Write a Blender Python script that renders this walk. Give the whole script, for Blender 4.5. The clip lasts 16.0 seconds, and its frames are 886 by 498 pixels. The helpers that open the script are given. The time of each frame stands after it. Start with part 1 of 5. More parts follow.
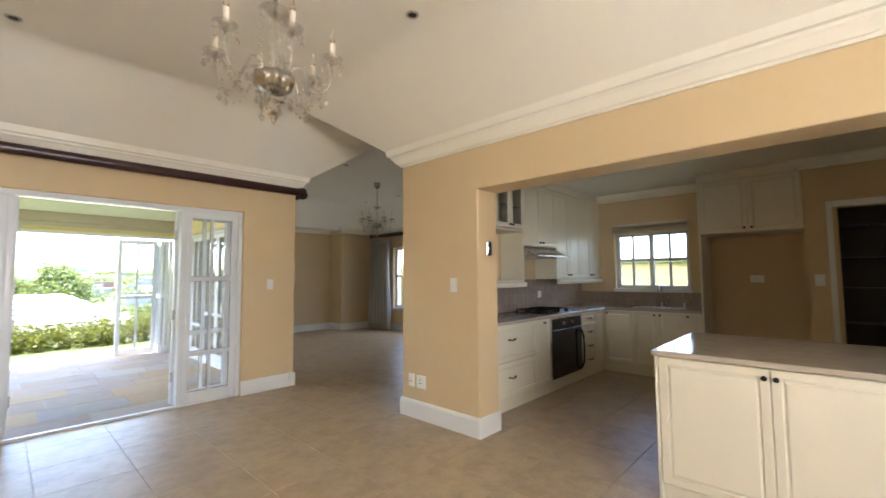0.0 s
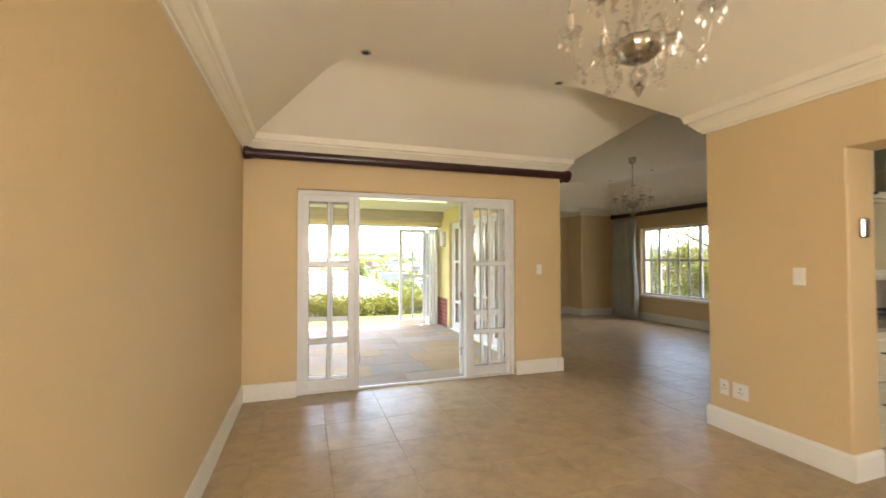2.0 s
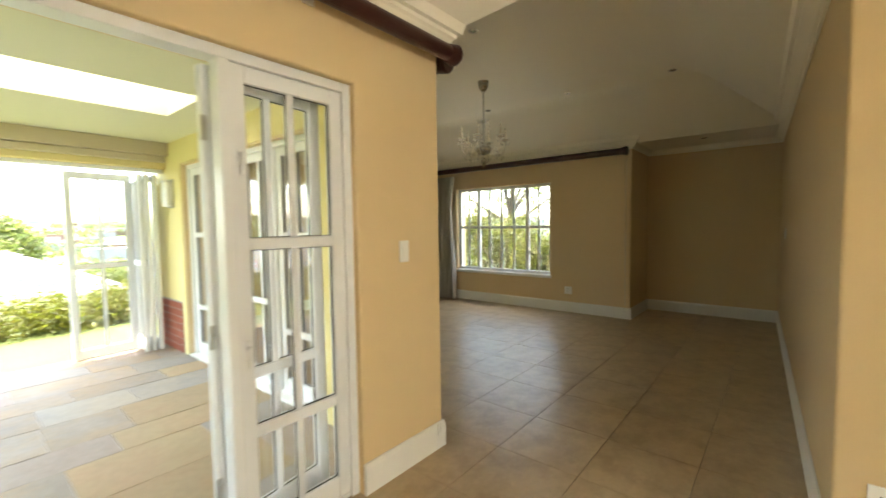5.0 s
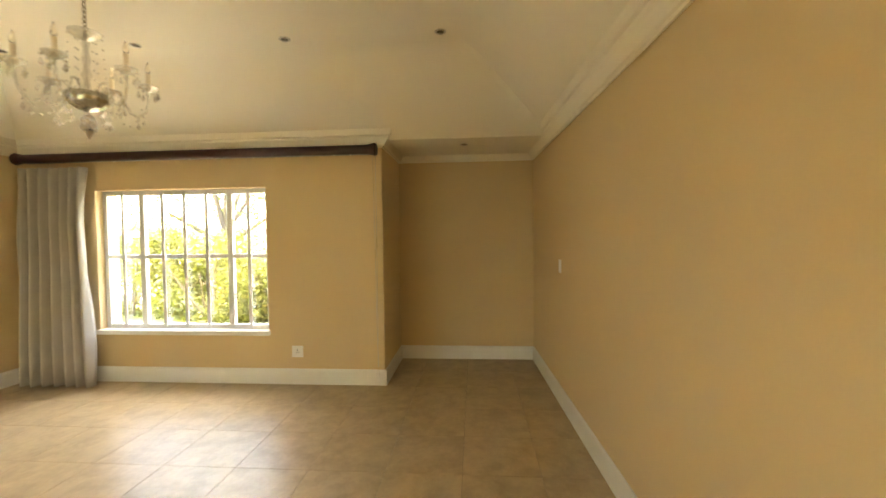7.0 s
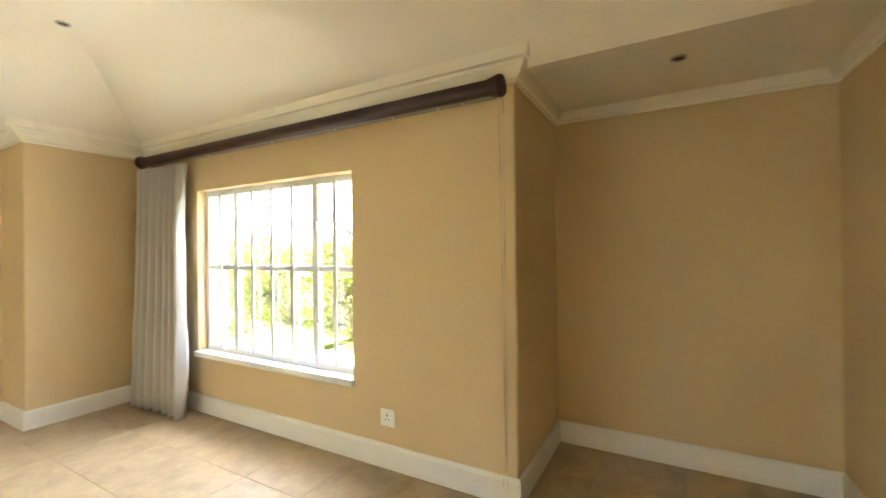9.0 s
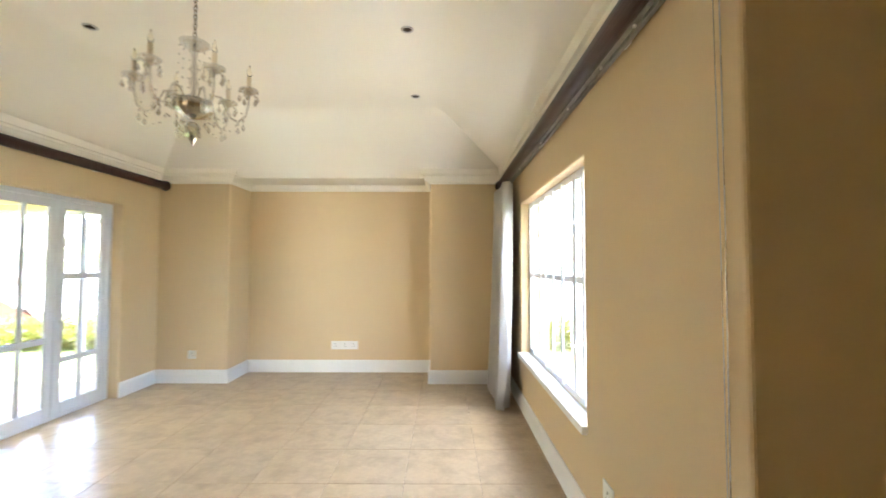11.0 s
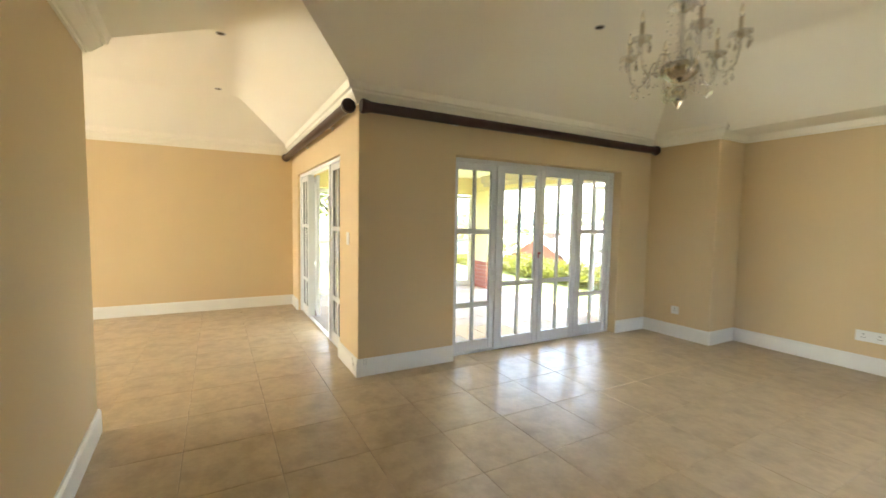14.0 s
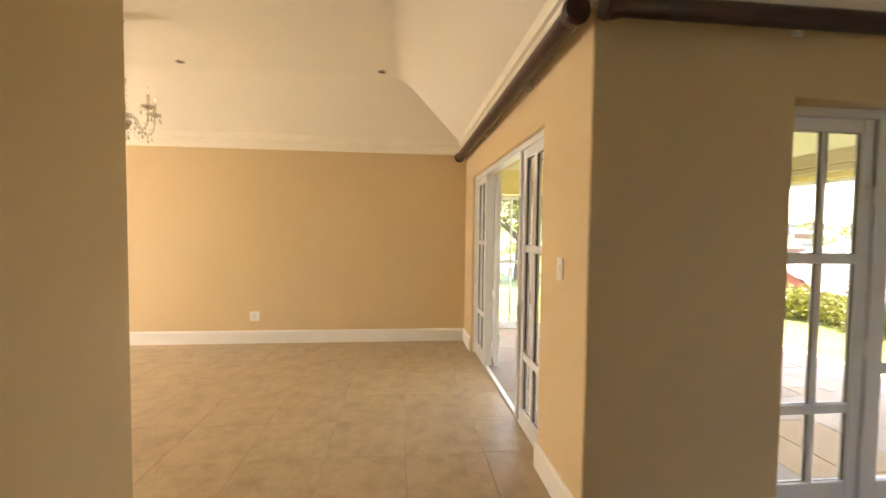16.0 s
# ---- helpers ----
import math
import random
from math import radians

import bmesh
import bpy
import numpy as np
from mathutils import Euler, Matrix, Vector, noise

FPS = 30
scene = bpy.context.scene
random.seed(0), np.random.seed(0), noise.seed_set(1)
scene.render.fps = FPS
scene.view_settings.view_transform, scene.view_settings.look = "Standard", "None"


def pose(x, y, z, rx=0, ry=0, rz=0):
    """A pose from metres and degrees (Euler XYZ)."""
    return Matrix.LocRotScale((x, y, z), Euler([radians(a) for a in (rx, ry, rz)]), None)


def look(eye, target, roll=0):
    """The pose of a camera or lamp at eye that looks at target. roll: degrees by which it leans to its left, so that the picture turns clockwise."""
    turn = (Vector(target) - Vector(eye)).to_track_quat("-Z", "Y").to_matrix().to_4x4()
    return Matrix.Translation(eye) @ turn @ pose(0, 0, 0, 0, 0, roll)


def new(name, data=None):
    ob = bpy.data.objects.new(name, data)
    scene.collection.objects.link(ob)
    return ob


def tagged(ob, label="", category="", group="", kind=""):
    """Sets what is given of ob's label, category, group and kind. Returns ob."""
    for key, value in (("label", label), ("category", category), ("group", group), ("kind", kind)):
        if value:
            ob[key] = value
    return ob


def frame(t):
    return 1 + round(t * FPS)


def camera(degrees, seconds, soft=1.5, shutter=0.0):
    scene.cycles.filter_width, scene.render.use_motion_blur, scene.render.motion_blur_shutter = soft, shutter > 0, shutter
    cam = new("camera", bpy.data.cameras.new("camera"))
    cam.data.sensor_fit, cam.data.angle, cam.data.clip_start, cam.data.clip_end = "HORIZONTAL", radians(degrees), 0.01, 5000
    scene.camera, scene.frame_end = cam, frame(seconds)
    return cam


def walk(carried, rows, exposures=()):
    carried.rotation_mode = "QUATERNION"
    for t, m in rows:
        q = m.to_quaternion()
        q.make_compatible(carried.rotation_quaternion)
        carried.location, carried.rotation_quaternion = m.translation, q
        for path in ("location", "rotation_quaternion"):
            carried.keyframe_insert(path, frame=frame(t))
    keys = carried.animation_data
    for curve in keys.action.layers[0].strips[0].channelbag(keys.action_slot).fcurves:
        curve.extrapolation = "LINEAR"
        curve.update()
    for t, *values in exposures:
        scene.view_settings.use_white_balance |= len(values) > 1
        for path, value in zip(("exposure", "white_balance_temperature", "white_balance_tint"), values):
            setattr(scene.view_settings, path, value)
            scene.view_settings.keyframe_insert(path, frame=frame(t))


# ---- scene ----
cam = camera(94.0, 16.0, shutter=0.3)
PATH = [
    (0, (-0.077, 0.068, 1.34), (1.385, 1.426, 1.471), -0.4),
    (0.5, (-0.208, -0.015, 1.343), (1.059, 1.527, 1.466), -0.4),
    (1, (-0.311, 0.027, 1.328), (0.747, 1.721, 1.443), -0.2),
    (1.5, (-0.444, 0.267, 1.343), (0.393, 2.081, 1.437), -0.2),
    (2, (-0.541, 0.58, 1.385), (0.09, 2.477, 1.433), -0.1),
    (2.5, (-0.593, 0.997, 1.419), (-0.106, 2.936, 1.403), -0.1),
    (3, (-0.547, 1.471, 1.427), (-0.111, 3.421, 1.35), -0.1),
    (3.5, (-0.494, 1.993, 1.391), (0.077, 3.907, 1.279), -0.3),
    (4, (-0.263, 2.522, 1.377), (0.629, 4.308, 1.25), -0.3),
    (4.5, (0.082, 2.982, 1.367), (1.314, 4.553, 1.249), -0.7),
    (5, (0.519, 3.365, 1.397), (2.06, 4.636, 1.283), -0.8),
    (5.2, (0.746, 3.525, 1.424), (2.394, 4.653, 1.309), -0.8),
    (7.3, (2.927, 4.132, 1.556), (4.923, 4.255, 1.491), -0.7),
    (7.5, (3.144, 4.139, 1.561), (5.138, 4.279, 1.494), -0.8),
    (7.7, (3.373, 4.154, 1.574), (5.363, 4.336, 1.507), -0.6),
    (8, (3.665, 4.213, 1.6), (5.644, 4.496, 1.533), -1.1),
    (8.2, (3.839, 4.266, 1.57), (5.8, 4.652, 1.519), -1.0),
    (10.3, (5.512, 4.169, 1.457), (6.261, 6.022, 1.523), -0.5),
    (10.5, (5.659, 4.108, 1.451), (6.204, 6.031, 1.525), -0.3),
    (11, (6.005, 3.972, 1.448), (6.002, 5.971, 1.524), 0.1),
    (11.5, (6.265, 3.897, 1.443), (5.765, 5.832, 1.504), 0.4),
    (12, (6.459, 3.784, 1.437), (5.558, 5.569, 1.466), 0.7),
    (12.5, (6.582, 3.717, 1.435), (5.366, 5.305, 1.41), 1.0),
    (13, (6.554, 3.772, 1.444), (5.103, 5.146, 1.361), 1.1),
    (13.5, (6.381, 3.854, 1.447), (4.759, 5.019, 1.331), 1.0),
    (14, (6.091, 3.902, 1.446), (4.343, 4.863, 1.307), 1.0),
    (14.5, (5.698, 4.032, 1.437), (3.855, 4.796, 1.301), 0.9),
    (15, (5.259, 4.204, 1.461), (3.339, 4.751, 1.342), 1.3),
    (15.5, (4.764, 4.218, 1.494), (2.8, 4.576, 1.381), 1.1),
    (16, (4.285, 4.169, 1.448), (2.297, 4.371, 1.363), 0.7),
]
EXPOSURES = [(0.0, 3.72, 5800, 13), (1.5, 3.7, 6900, 14), (3.0, 3.83, 7200, 14), (4.0, 3.65, 7200, 10), (5.2, 4.15, 7200, 4), (7.5, 5.55, 8900, 8), (8.5, 5.65, 7800, 6), (10.5, 5.75, 5500, 16), (11.5, 5.28, 6600, 6), (13.0, 4.83, 6600, 6), (14.5, 4.68, 7100, 8), (16.0, 4.18, 7900, 18)]
# watts: skylight, then the two added fill lamps, south and east
SKYLIGHT_W, SOUTH_W, EAST_W = 3.0, 9.0, 2.8
walk(cam, [(t, look(eye, target, roll)) for t, eye, target, roll in PATH], EXPOSURES)

# ---- world and sun ----
SUN_ELEVATION, SUN_FROM = 72, 108        # degrees; the sun stands in this direction, counted from +x towards +y
world = bpy.data.worlds.new("sky")
scene.world = world
world.use_nodes = True
wn = world.node_tree.nodes
sky = wn.new("ShaderNodeTexSky")
sky.sky_type, sky.sun_disc = "NISHITA", False
sky.sun_elevation, sky.sun_rotation = radians(SUN_ELEVATION), radians(90 - SUN_FROM)
sky.dust_density = 2.0
wn["Background"].inputs["Strength"].default_value = 0.15
world.node_tree.links.new(sky.outputs[0], wn["Background"].inputs["Color"])
sun = new("sun", bpy.data.lights.new("sun", "SUN"))
sun.data.energy, sun.data.angle, sun.data.color = 2.6, radians(0.6), (1.0, 0.95, 0.86)
_sd = Vector((math.cos(radians(SUN_FROM)) * math.cos(radians(SUN_ELEVATION)), math.sin(radians(SUN_FROM)) * math.cos(radians(SUN_ELEVATION)), math.sin(radians(SUN_ELEVATION))))
sun.matrix_world = look(_sd * 30, (0, 0, 0))


# ---- materials ----
def material(name, color, rough=0.6, metal=0.0, vary=0.06, scale=3.0, bump=0.0, fine=60.0, spec=0.5, stain=None, stain_scale=0.7, random_tone=0.0, stretch=(1, 1, 1), sheen=0.0):
    """Base colour with variation at two scales, a fine relief and, where asked, stains and a tone of its own for each object."""
    m = bpy.data.materials.new(name)
    m.use_nodes = True
    nodes, links = m.node_tree.nodes, m.node_tree.links
    b = nodes["Principled BSDF"]
    b.inputs["Roughness"].default_value, b.inputs["Metallic"].default_value = rough, metal
    b.inputs["Specular IOR Level"].default_value = spec
    co = nodes.new("ShaderNodeTexCoord")
    mp = nodes.new("ShaderNodeMapping")
    mp.inputs["Scale"].default_value = stretch
    links.new(co.outputs["Object"], mp.inputs["Vector"])
    big, small = nodes.new("ShaderNodeTexNoise"), nodes.new("ShaderNodeTexNoise")
    for node, sc in ((big, scale), (small, fine)):
        node.inputs["Scale"].default_value, node.inputs["Detail"].default_value = sc, 6
        links.new(mp.outputs[0], node.inputs["Vector"])
    if random_tone:
        info = nodes.new("ShaderNodeObjectInfo")
        shift = nodes.new("ShaderNodeVectorMath")
        shift.operation = "SCALE"
        shift.inputs[0].default_value = (37, 91, 53)
        links.new(info.outputs["Random"], shift.inputs["Scale"])
        links.new(shift.outputs[0], mp.inputs["Location"])
    ramp = nodes.new("ShaderNodeMixRGB")
    ramp.inputs[1].default_value = (*[max(0, c * (1 - vary)) for c in color], 1)
    ramp.inputs[2].default_value = (*[min(1, c * (1 + vary)) for c in color], 1)
    links.new(big.outputs["Fac"], ramp.inputs[0])
    out = ramp.outputs[0]
    if stain:
        patch = nodes.new("ShaderNodeTexNoise")
        patch.inputs["Scale"].default_value, patch.inputs["Detail"].default_value, patch.inputs["Roughness"].default_value = stain_scale, 8, 0.65
        links.new(mp.outputs[0], patch.inputs["Vector"])
        cut = nodes.new("ShaderNodeMapRange")
        cut.inputs["From Min"].default_value, cut.inputs["From Max"].default_value = 0.42, 0.66
        links.new(patch.outputs["Fac"], cut.inputs["Value"])
        mix = nodes.new("ShaderNodeMixRGB")
        mix.inputs[2].default_value = (*stain, 1)
        links.new(cut.outputs[0], mix.inputs[0])
        links.new(out, mix.inputs[1])
        out = mix.outputs[0]
    tone = nodes.new("ShaderNodeHueSaturation")
    links.new(out, tone.inputs["Color"])
    grain = nodes.new("ShaderNodeMapRange")
    grain.inputs["To Min"].default_value, grain.inputs["To Max"].default_value = 1 - vary * 0.6, 1 + vary * 0.6
    links.new(small.outputs["Fac"], grain.inputs["Value"])
    if random_tone:
        mul = nodes.new("ShaderNodeMath")
        mul.operation = "MULTIPLY_ADD"
        mul.inputs[1].default_value = 2 * random_tone
        links.new(info.outputs["Random"], mul.inputs[0])
        less = nodes.new("ShaderNodeMath")
        less.operation = "SUBTRACT"
        less.inputs[1].default_value = random_tone
        links.new(grain.outputs[0], less.inputs[0])
        links.new(less.outputs[0], mul.inputs[2])
        links.new(mul.outputs[0], tone.inputs["Value"])
    else:
        links.new(grain.outputs[0], tone.inputs["Value"])
    links.new(tone.outputs[0], b.inputs["Base Color"])
    rg = nodes.new("ShaderNodeMapRange")
    rg.inputs["To Min"].default_value, rg.inputs["To Max"].default_value = max(0.02, rough - 0.08), min(1, rough + 0.08)
    links.new(big.outputs["Fac"], rg.inputs["Value"])
    links.new(rg.outputs[0], b.inputs["Roughness"])
    if bump:
        bp = nodes.new("ShaderNodeBump")
        bp.inputs["Strength"].default_value, bp.inputs["Distance"].default_value = bump, 0.004
        links.new(small.outputs["Fac"], bp.inputs["Height"])
        links.new(bp.outputs[0], b.inputs["Normal"])
    return m


def glass(name, color=(1, 1, 1), rough=0.0, ior=1.45):
    m = bpy.data.materials.new(name)
    m.use_nodes = True
    b = m.node_tree.nodes["Principled BSDF"]
    b.inputs["Base Color"].default_value = (*color, 1)
    b.inputs["Transmission Weight"].default_value, b.inputs["Roughness"].default_value, b.inputs["IOR"].default_value = 1, rough, ior
    return m


def leafy(name, color):
    """Leaves that reflect and let light through, each with its own tone."""
    m = bpy.data.materials.new(name)
    m.use_nodes = True
    nodes, links = m.node_tree.nodes, m.node_tree.links
    geo, tone = nodes.new("ShaderNodeNewGeometry"), nodes.new("ShaderNodeMapRange")
    tone.inputs["To Min"].default_value, tone.inputs["To Max"].default_value = 0.55, 1.35
    links.new(geo.outputs["Random Per Island"], tone.inputs["Value"])
    hue = nodes.new("ShaderNodeHueSaturation")
    hue.inputs["Color"].default_value = (*color, 1)
    links.new(tone.outputs[0], hue.inputs["Value"])
    sway = nodes.new("ShaderNodeMapRange")
    sway.inputs["To Min"].default_value, sway.inputs["To Max"].default_value = 0.47, 0.52
    links.new(geo.outputs["Random Per Island"], sway.inputs["Value"])
    links.new(sway.outputs[0], hue.inputs["Hue"])
    b, thin, mix = nodes["Principled BSDF"], nodes.new("ShaderNodeBsdfTranslucent"), nodes.new("ShaderNodeMixShader")
    b.inputs["Roughness"].default_value = 0.5
    mix.inputs[0].default_value = 0.45
    links.new(hue.outputs[0], b.inputs["Base Color"])
    links.new(hue.outputs[0], thin.inputs["Color"])
    links.new(b.outputs[0], mix.inputs[1])
    links.new(thin.outputs[0], mix.inputs[2])
    links.new(mix.outputs[0], nodes["Material Output"].inputs["Surface"])
    return m


def crystal(name):
    """Thin clear cut glass: mostly clear, with bright glints."""
    m = bpy.data.materials.new(name)
    m.use_nodes = True
    nodes, links = m.node_tree.nodes, m.node_tree.links
    clear, gloss, mix = nodes.new("ShaderNodeBsdfTransparent"), nodes.new("ShaderNodeBsdfGlossy"), nodes.new("ShaderNodeMixShader")
    clear.inputs["Color"].default_value = (0.93, 0.92, 0.90, 1)
    gloss.inputs["Roughness"].default_value = 0.04
    mix.inputs[0].default_value = 0.36
    links.new(clear.outputs[0], mix.inputs[1])
    links.new(gloss.outputs[0], mix.inputs[2])
    links.new(mix.outputs[0], nodes["Material Output"].inputs["Surface"])
    return m


WALL = material("wall_paint", (0.66, 0.50, 0.285), 0.62, vary=0.035, scale=1.2, bump=0.12, fine=140)
CEIL = material("ceiling_paint", (0.87, 0.82, 0.70), 0.75, vary=0.02, scale=0.8, bump=0.06, fine=120)
WHITE = material("white_gloss_paint", (0.80, 0.79, 0.75), 0.35, vary=0.03, scale=4, bump=0.03)
CORNICE = material("cornice_paint", (0.87, 0.82, 0.70), 0.7, vary=0.02)
ALU = material("white_powder_coat", (0.74, 0.75, 0.76), 0.32, vary=0.03, scale=8)
GASKET = material("black_rubber_gasket", (0.02, 0.02, 0.02), 0.6)
PANE = glass("window_glass")
TILE = material("floor_tile", (0.495, 0.385, 0.25), 0.37, vary=0.13, scale=14, bump=0.05, fine=38, spec=0.32, stain=(0.385, 0.295, 0.19), stain_scale=5.5, random_tone=0.02)
GROUT = material("tile_grout", (0.22, 0.18, 0.13), 0.85)
ROD = material("dark_stained_wood", (0.042, 0.012, 0.010), 0.32, vary=0.3, scale=3, stretch=(1, 1, 8), bump=0.05)
CREAM = material("cream_cabinet_paint", (0.74, 0.68, 0.53), 0.34, vary=0.03, scale=3, bump=0.02)
STONE_TOP = material("beige_engineered_stone", (0.47, 0.40, 0.32), 0.14, vary=0.10, scale=12, fine=220)
BLACK = material("black_knob_metal", (0.015, 0.014, 0.013), 0.35, metal=0.6)
STEEL = material("brushed_steel", (0.55, 0.53, 0.50), 0.28, metal=1.0, stretch=(1, 30, 1))
CHROME = material("chrome", (0.75, 0.73, 0.70), 0.08, metal=1.0)
SILVER = material("tarnished_silver", (0.46, 0.43, 0.38), 0.2, metal=1.0, vary=0.2, scale=30)
OVEN_GLASS = material("black_oven_glass", (0.012, 0.012, 0.013), 0.06)
PLASTIC = material("white_switch_plastic", (0.80, 0.79, 0.76), 0.35, vary=0.02)
SLATE = material("veranda_slate", (0.291, 0.248, 0.211), 0.8, spec=0.25, vary=0.22, scale=3, bump=0.5, fine=18, stain=(0.353, 0.254, 0.167), stain_scale=1.6, random_tone=0.08)
MORTAR = material("slate_mortar", (0.36, 0.32, 0.28), 0.9, bump=0.3)
YELLOW = material("yellow_outside_plaster", (0.72, 0.62, 0.30), 0.75, vary=0.05, bump=0.2, fine=90)
BRICK = material("red_face_brick", (0.30, 0.085, 0.05), 0.8, vary=0.25, scale=9, bump=0.4, random_tone=0.08)
BEIGE = material("beige_canvas_blind", (0.52, 0.45, 0.31), 0.8, vary=0.06)
CURTAIN = material("grey_linen_curtain", (0.44, 0.41, 0.37), 0.9, vary=0.06, scale=6, bump=0.25, fine=300)
TRACK = material("grey_anodised_metal", (0.36, 0.34, 0.32), 0.42, metal=0.5, vary=0.04)
# near-black brown: the unlit pantry's shade in the colour; also the oven clock
DARK = material("dark_clock_and_pantry_shade", (0.03, 0.017, 0.011), 0.5, vary=0.2)
CRYSTAL = crystal("crystal")
CANDLE = material("ivory_candle_tube", (0.75, 0.66, 0.50), 0.5)
BULB = glass("clear_bulb", (1, 0.97, 0.9), 0.05)
SPLASH = material("tumbled_stone_tile", (0.34, 0.26, 0.19), 0.5, vary=0.14, scale=8, bump=0.25, random_tone=0.09)
GRASS = material("lawn", (0.062, 0.085, 0.008), 0.85, vary=0.3, scale=1.5, bump=0.6, fine=50)
LEAF = leafy("hedge_leaf", (0.135, 0.145, 0.018))
LEAF2 = leafy("tree_leaf", (0.145, 0.175, 0.04))
LEAF3 = leafy("shrub_leaf", (0.10, 0.11, 0.016))
BARK = material("bark", (0.11, 0.08, 0.06), 0.9, vary=0.3, bump=0.5)
SHINGLE = material("grey_roof_shingle", (0.20, 0.195, 0.19), 0.85, vary=0.2, scale=4, bump=0.3)
HOUSE = material("far_house_plaster", (0.30, 0.28, 0.26), 0.8, vary=0.15)
RED_TAG = material("red_tag", (0.5, 0.03, 0.03), 0.5)


# ---- helpers for shapes ----
def box(bm, x0, y0, z0, x1, y1, z1, bevel=0.0, seg=1):
    r = bmesh.ops.create_cube(bm, size=1.0, matrix=Matrix.LocRotScale(((x0 + x1) / 2, (y0 + y1) / 2, (z0 + z1) / 2), None, (abs(x1 - x0), abs(y1 - y0), abs(z1 - z0))))
    if bevel:
        edges = {e for v in r["verts"] for e in v.link_edges}
        bmesh.ops.bevel(bm, geom=list(edges), offset=bevel, segments=seg, affect="EDGES", profile=0.6)
    return bm


def boxes(*dims, bevel=0.0):
    bm = bmesh.new()
    for d in dims:
        box(bm, *d, bevel=bevel)
    return bm


def cyl(bm, a, b, r0, r1=None, n=16, caps=True):
    """A tapered tube from a to b."""
    a, b = Vector(a), Vector(b)
    d = b - a
    m = Matrix.Translation((a + b) / 2) @ d.to_track_quat("Z", "Y").to_matrix().to_4x4()
    bmesh.ops.create_cone(bm, cap_ends=caps, segments=n, radius1=r0, radius2=r0 if r1 is None else r1, depth=d.length, matrix=m)
    return bm


def ball(bm, c, r, sub=2, squash=(1, 1, 1)):
    bmesh.ops.create_icosphere(bm, subdivisions=sub, radius=r, matrix=Matrix.LocRotScale(c, None, squash))
    return bm


def spin(profile, n=24, at=(0, 0, 0), flutes=0):
    """A turned body from (radius, height) pairs; flutes ripple its skin."""
    bm = bmesh.new()
    rings = []
    for r, z in profile:
        wave = [r * (1 + 0.05 * math.cos(flutes * 2 * math.pi * k / n) if flutes else 1) for k in range(n)]
        rings.append([bm.verts.new((at[0] + wave[k] * math.cos(2 * math.pi * k / n), at[1] + wave[k] * math.sin(2 * math.pi * k / n), at[2] + z)) for k in range(n)])
    for lo, hi in zip(rings, rings[1:]):
        for k in range(n):
            bm.faces.new((lo[k], lo[(k + 1) % n], hi[(k + 1) % n], hi[k]))
    for ring, flip in ((rings[0], True), (rings[-1], False)):
        bm.faces.new(list(reversed(ring)) if flip else ring)
    return bm


def tube(points, r, n=8):
    """A bent round bar through the points."""
    bm = bmesh.new()
    pts = [Vector(p) for p in points]
    rings = []
    for i, p in enumerate(pts):
        d = (pts[min(i + 1, len(pts) - 1)] - pts[max(i - 1, 0)]).normalized()
        side = d.cross(Vector((0, 0, 1)))
        side = side.normalized() if side.length > 1e-3 else Vector((1, 0, 0))
        up = side.cross(d)
        rings.append([bm.verts.new(p + r * (math.cos(2 * math.pi * k / n) * side + math.sin(2 * math.pi * k / n) * up)) for k in range(n)])
    for lo, hi in zip(rings, rings[1:]):
        for k in range(n):
            bm.faces.new((lo[k], lo[(k + 1) % n], hi[(k + 1) % n], hi[k]))
    bm.faces.new(rings[0][::-1])
    bm.faces.new(rings[-1])
    return bm


def part(name, bm, mat, parent=None, label="", smooth=False):
    bmesh.ops.recalc_face_normals(bm, faces=bm.faces)
    me = bpy.data.meshes.new(name)
    bm.to_mesh(me)
    bm.free()
    me.materials.append(mat)
    if smooth:
        for p in me.polygons:
            p.use_smooth = True
    ob = new(name, me)
    ob.parent = parent
    if label:
        ob["label"] = label
    return ob


def thing(name, label, category, at=None, group="", kind=""):
    ob = new(name)
    if at is not None:
        ob.matrix_basis = at
    return tagged(ob, label, category, group, kind)


def structure(name, bm, mat, label, category):
    return tagged(part(name, bm, mat), label, category, kind="structure")


def prism(outline, z0, z1, round_at=(), r=0.014):
    """An upright body over a plan outline; the upright edges near the given corners are rounded."""
    bm = bmesh.new()
    lo = [bm.verts.new((x, y, z0)) for x, y in outline]
    hi = [bm.verts.new((x, y, z1)) for x, y in outline]
    n = len(outline)
    ups = []
    for k in range(n):
        bm.faces.new((lo[k], lo[(k + 1) % n], hi[(k + 1) % n], hi[k]))
    bm.faces.new(lo[::-1]), bm.faces.new(hi)
    for k, (x, y) in enumerate(outline):
        if any(abs(x - a) + abs(y - b) < 0.02 for a, b in round_at):
            ups.append(next(e for e in lo[k].link_edges if hi[k] in e.verts))
    if ups:
        bmesh.ops.bevel(bm, geom=ups, offset=r, segments=3, affect="EDGES", profile=0.5)
    return bm


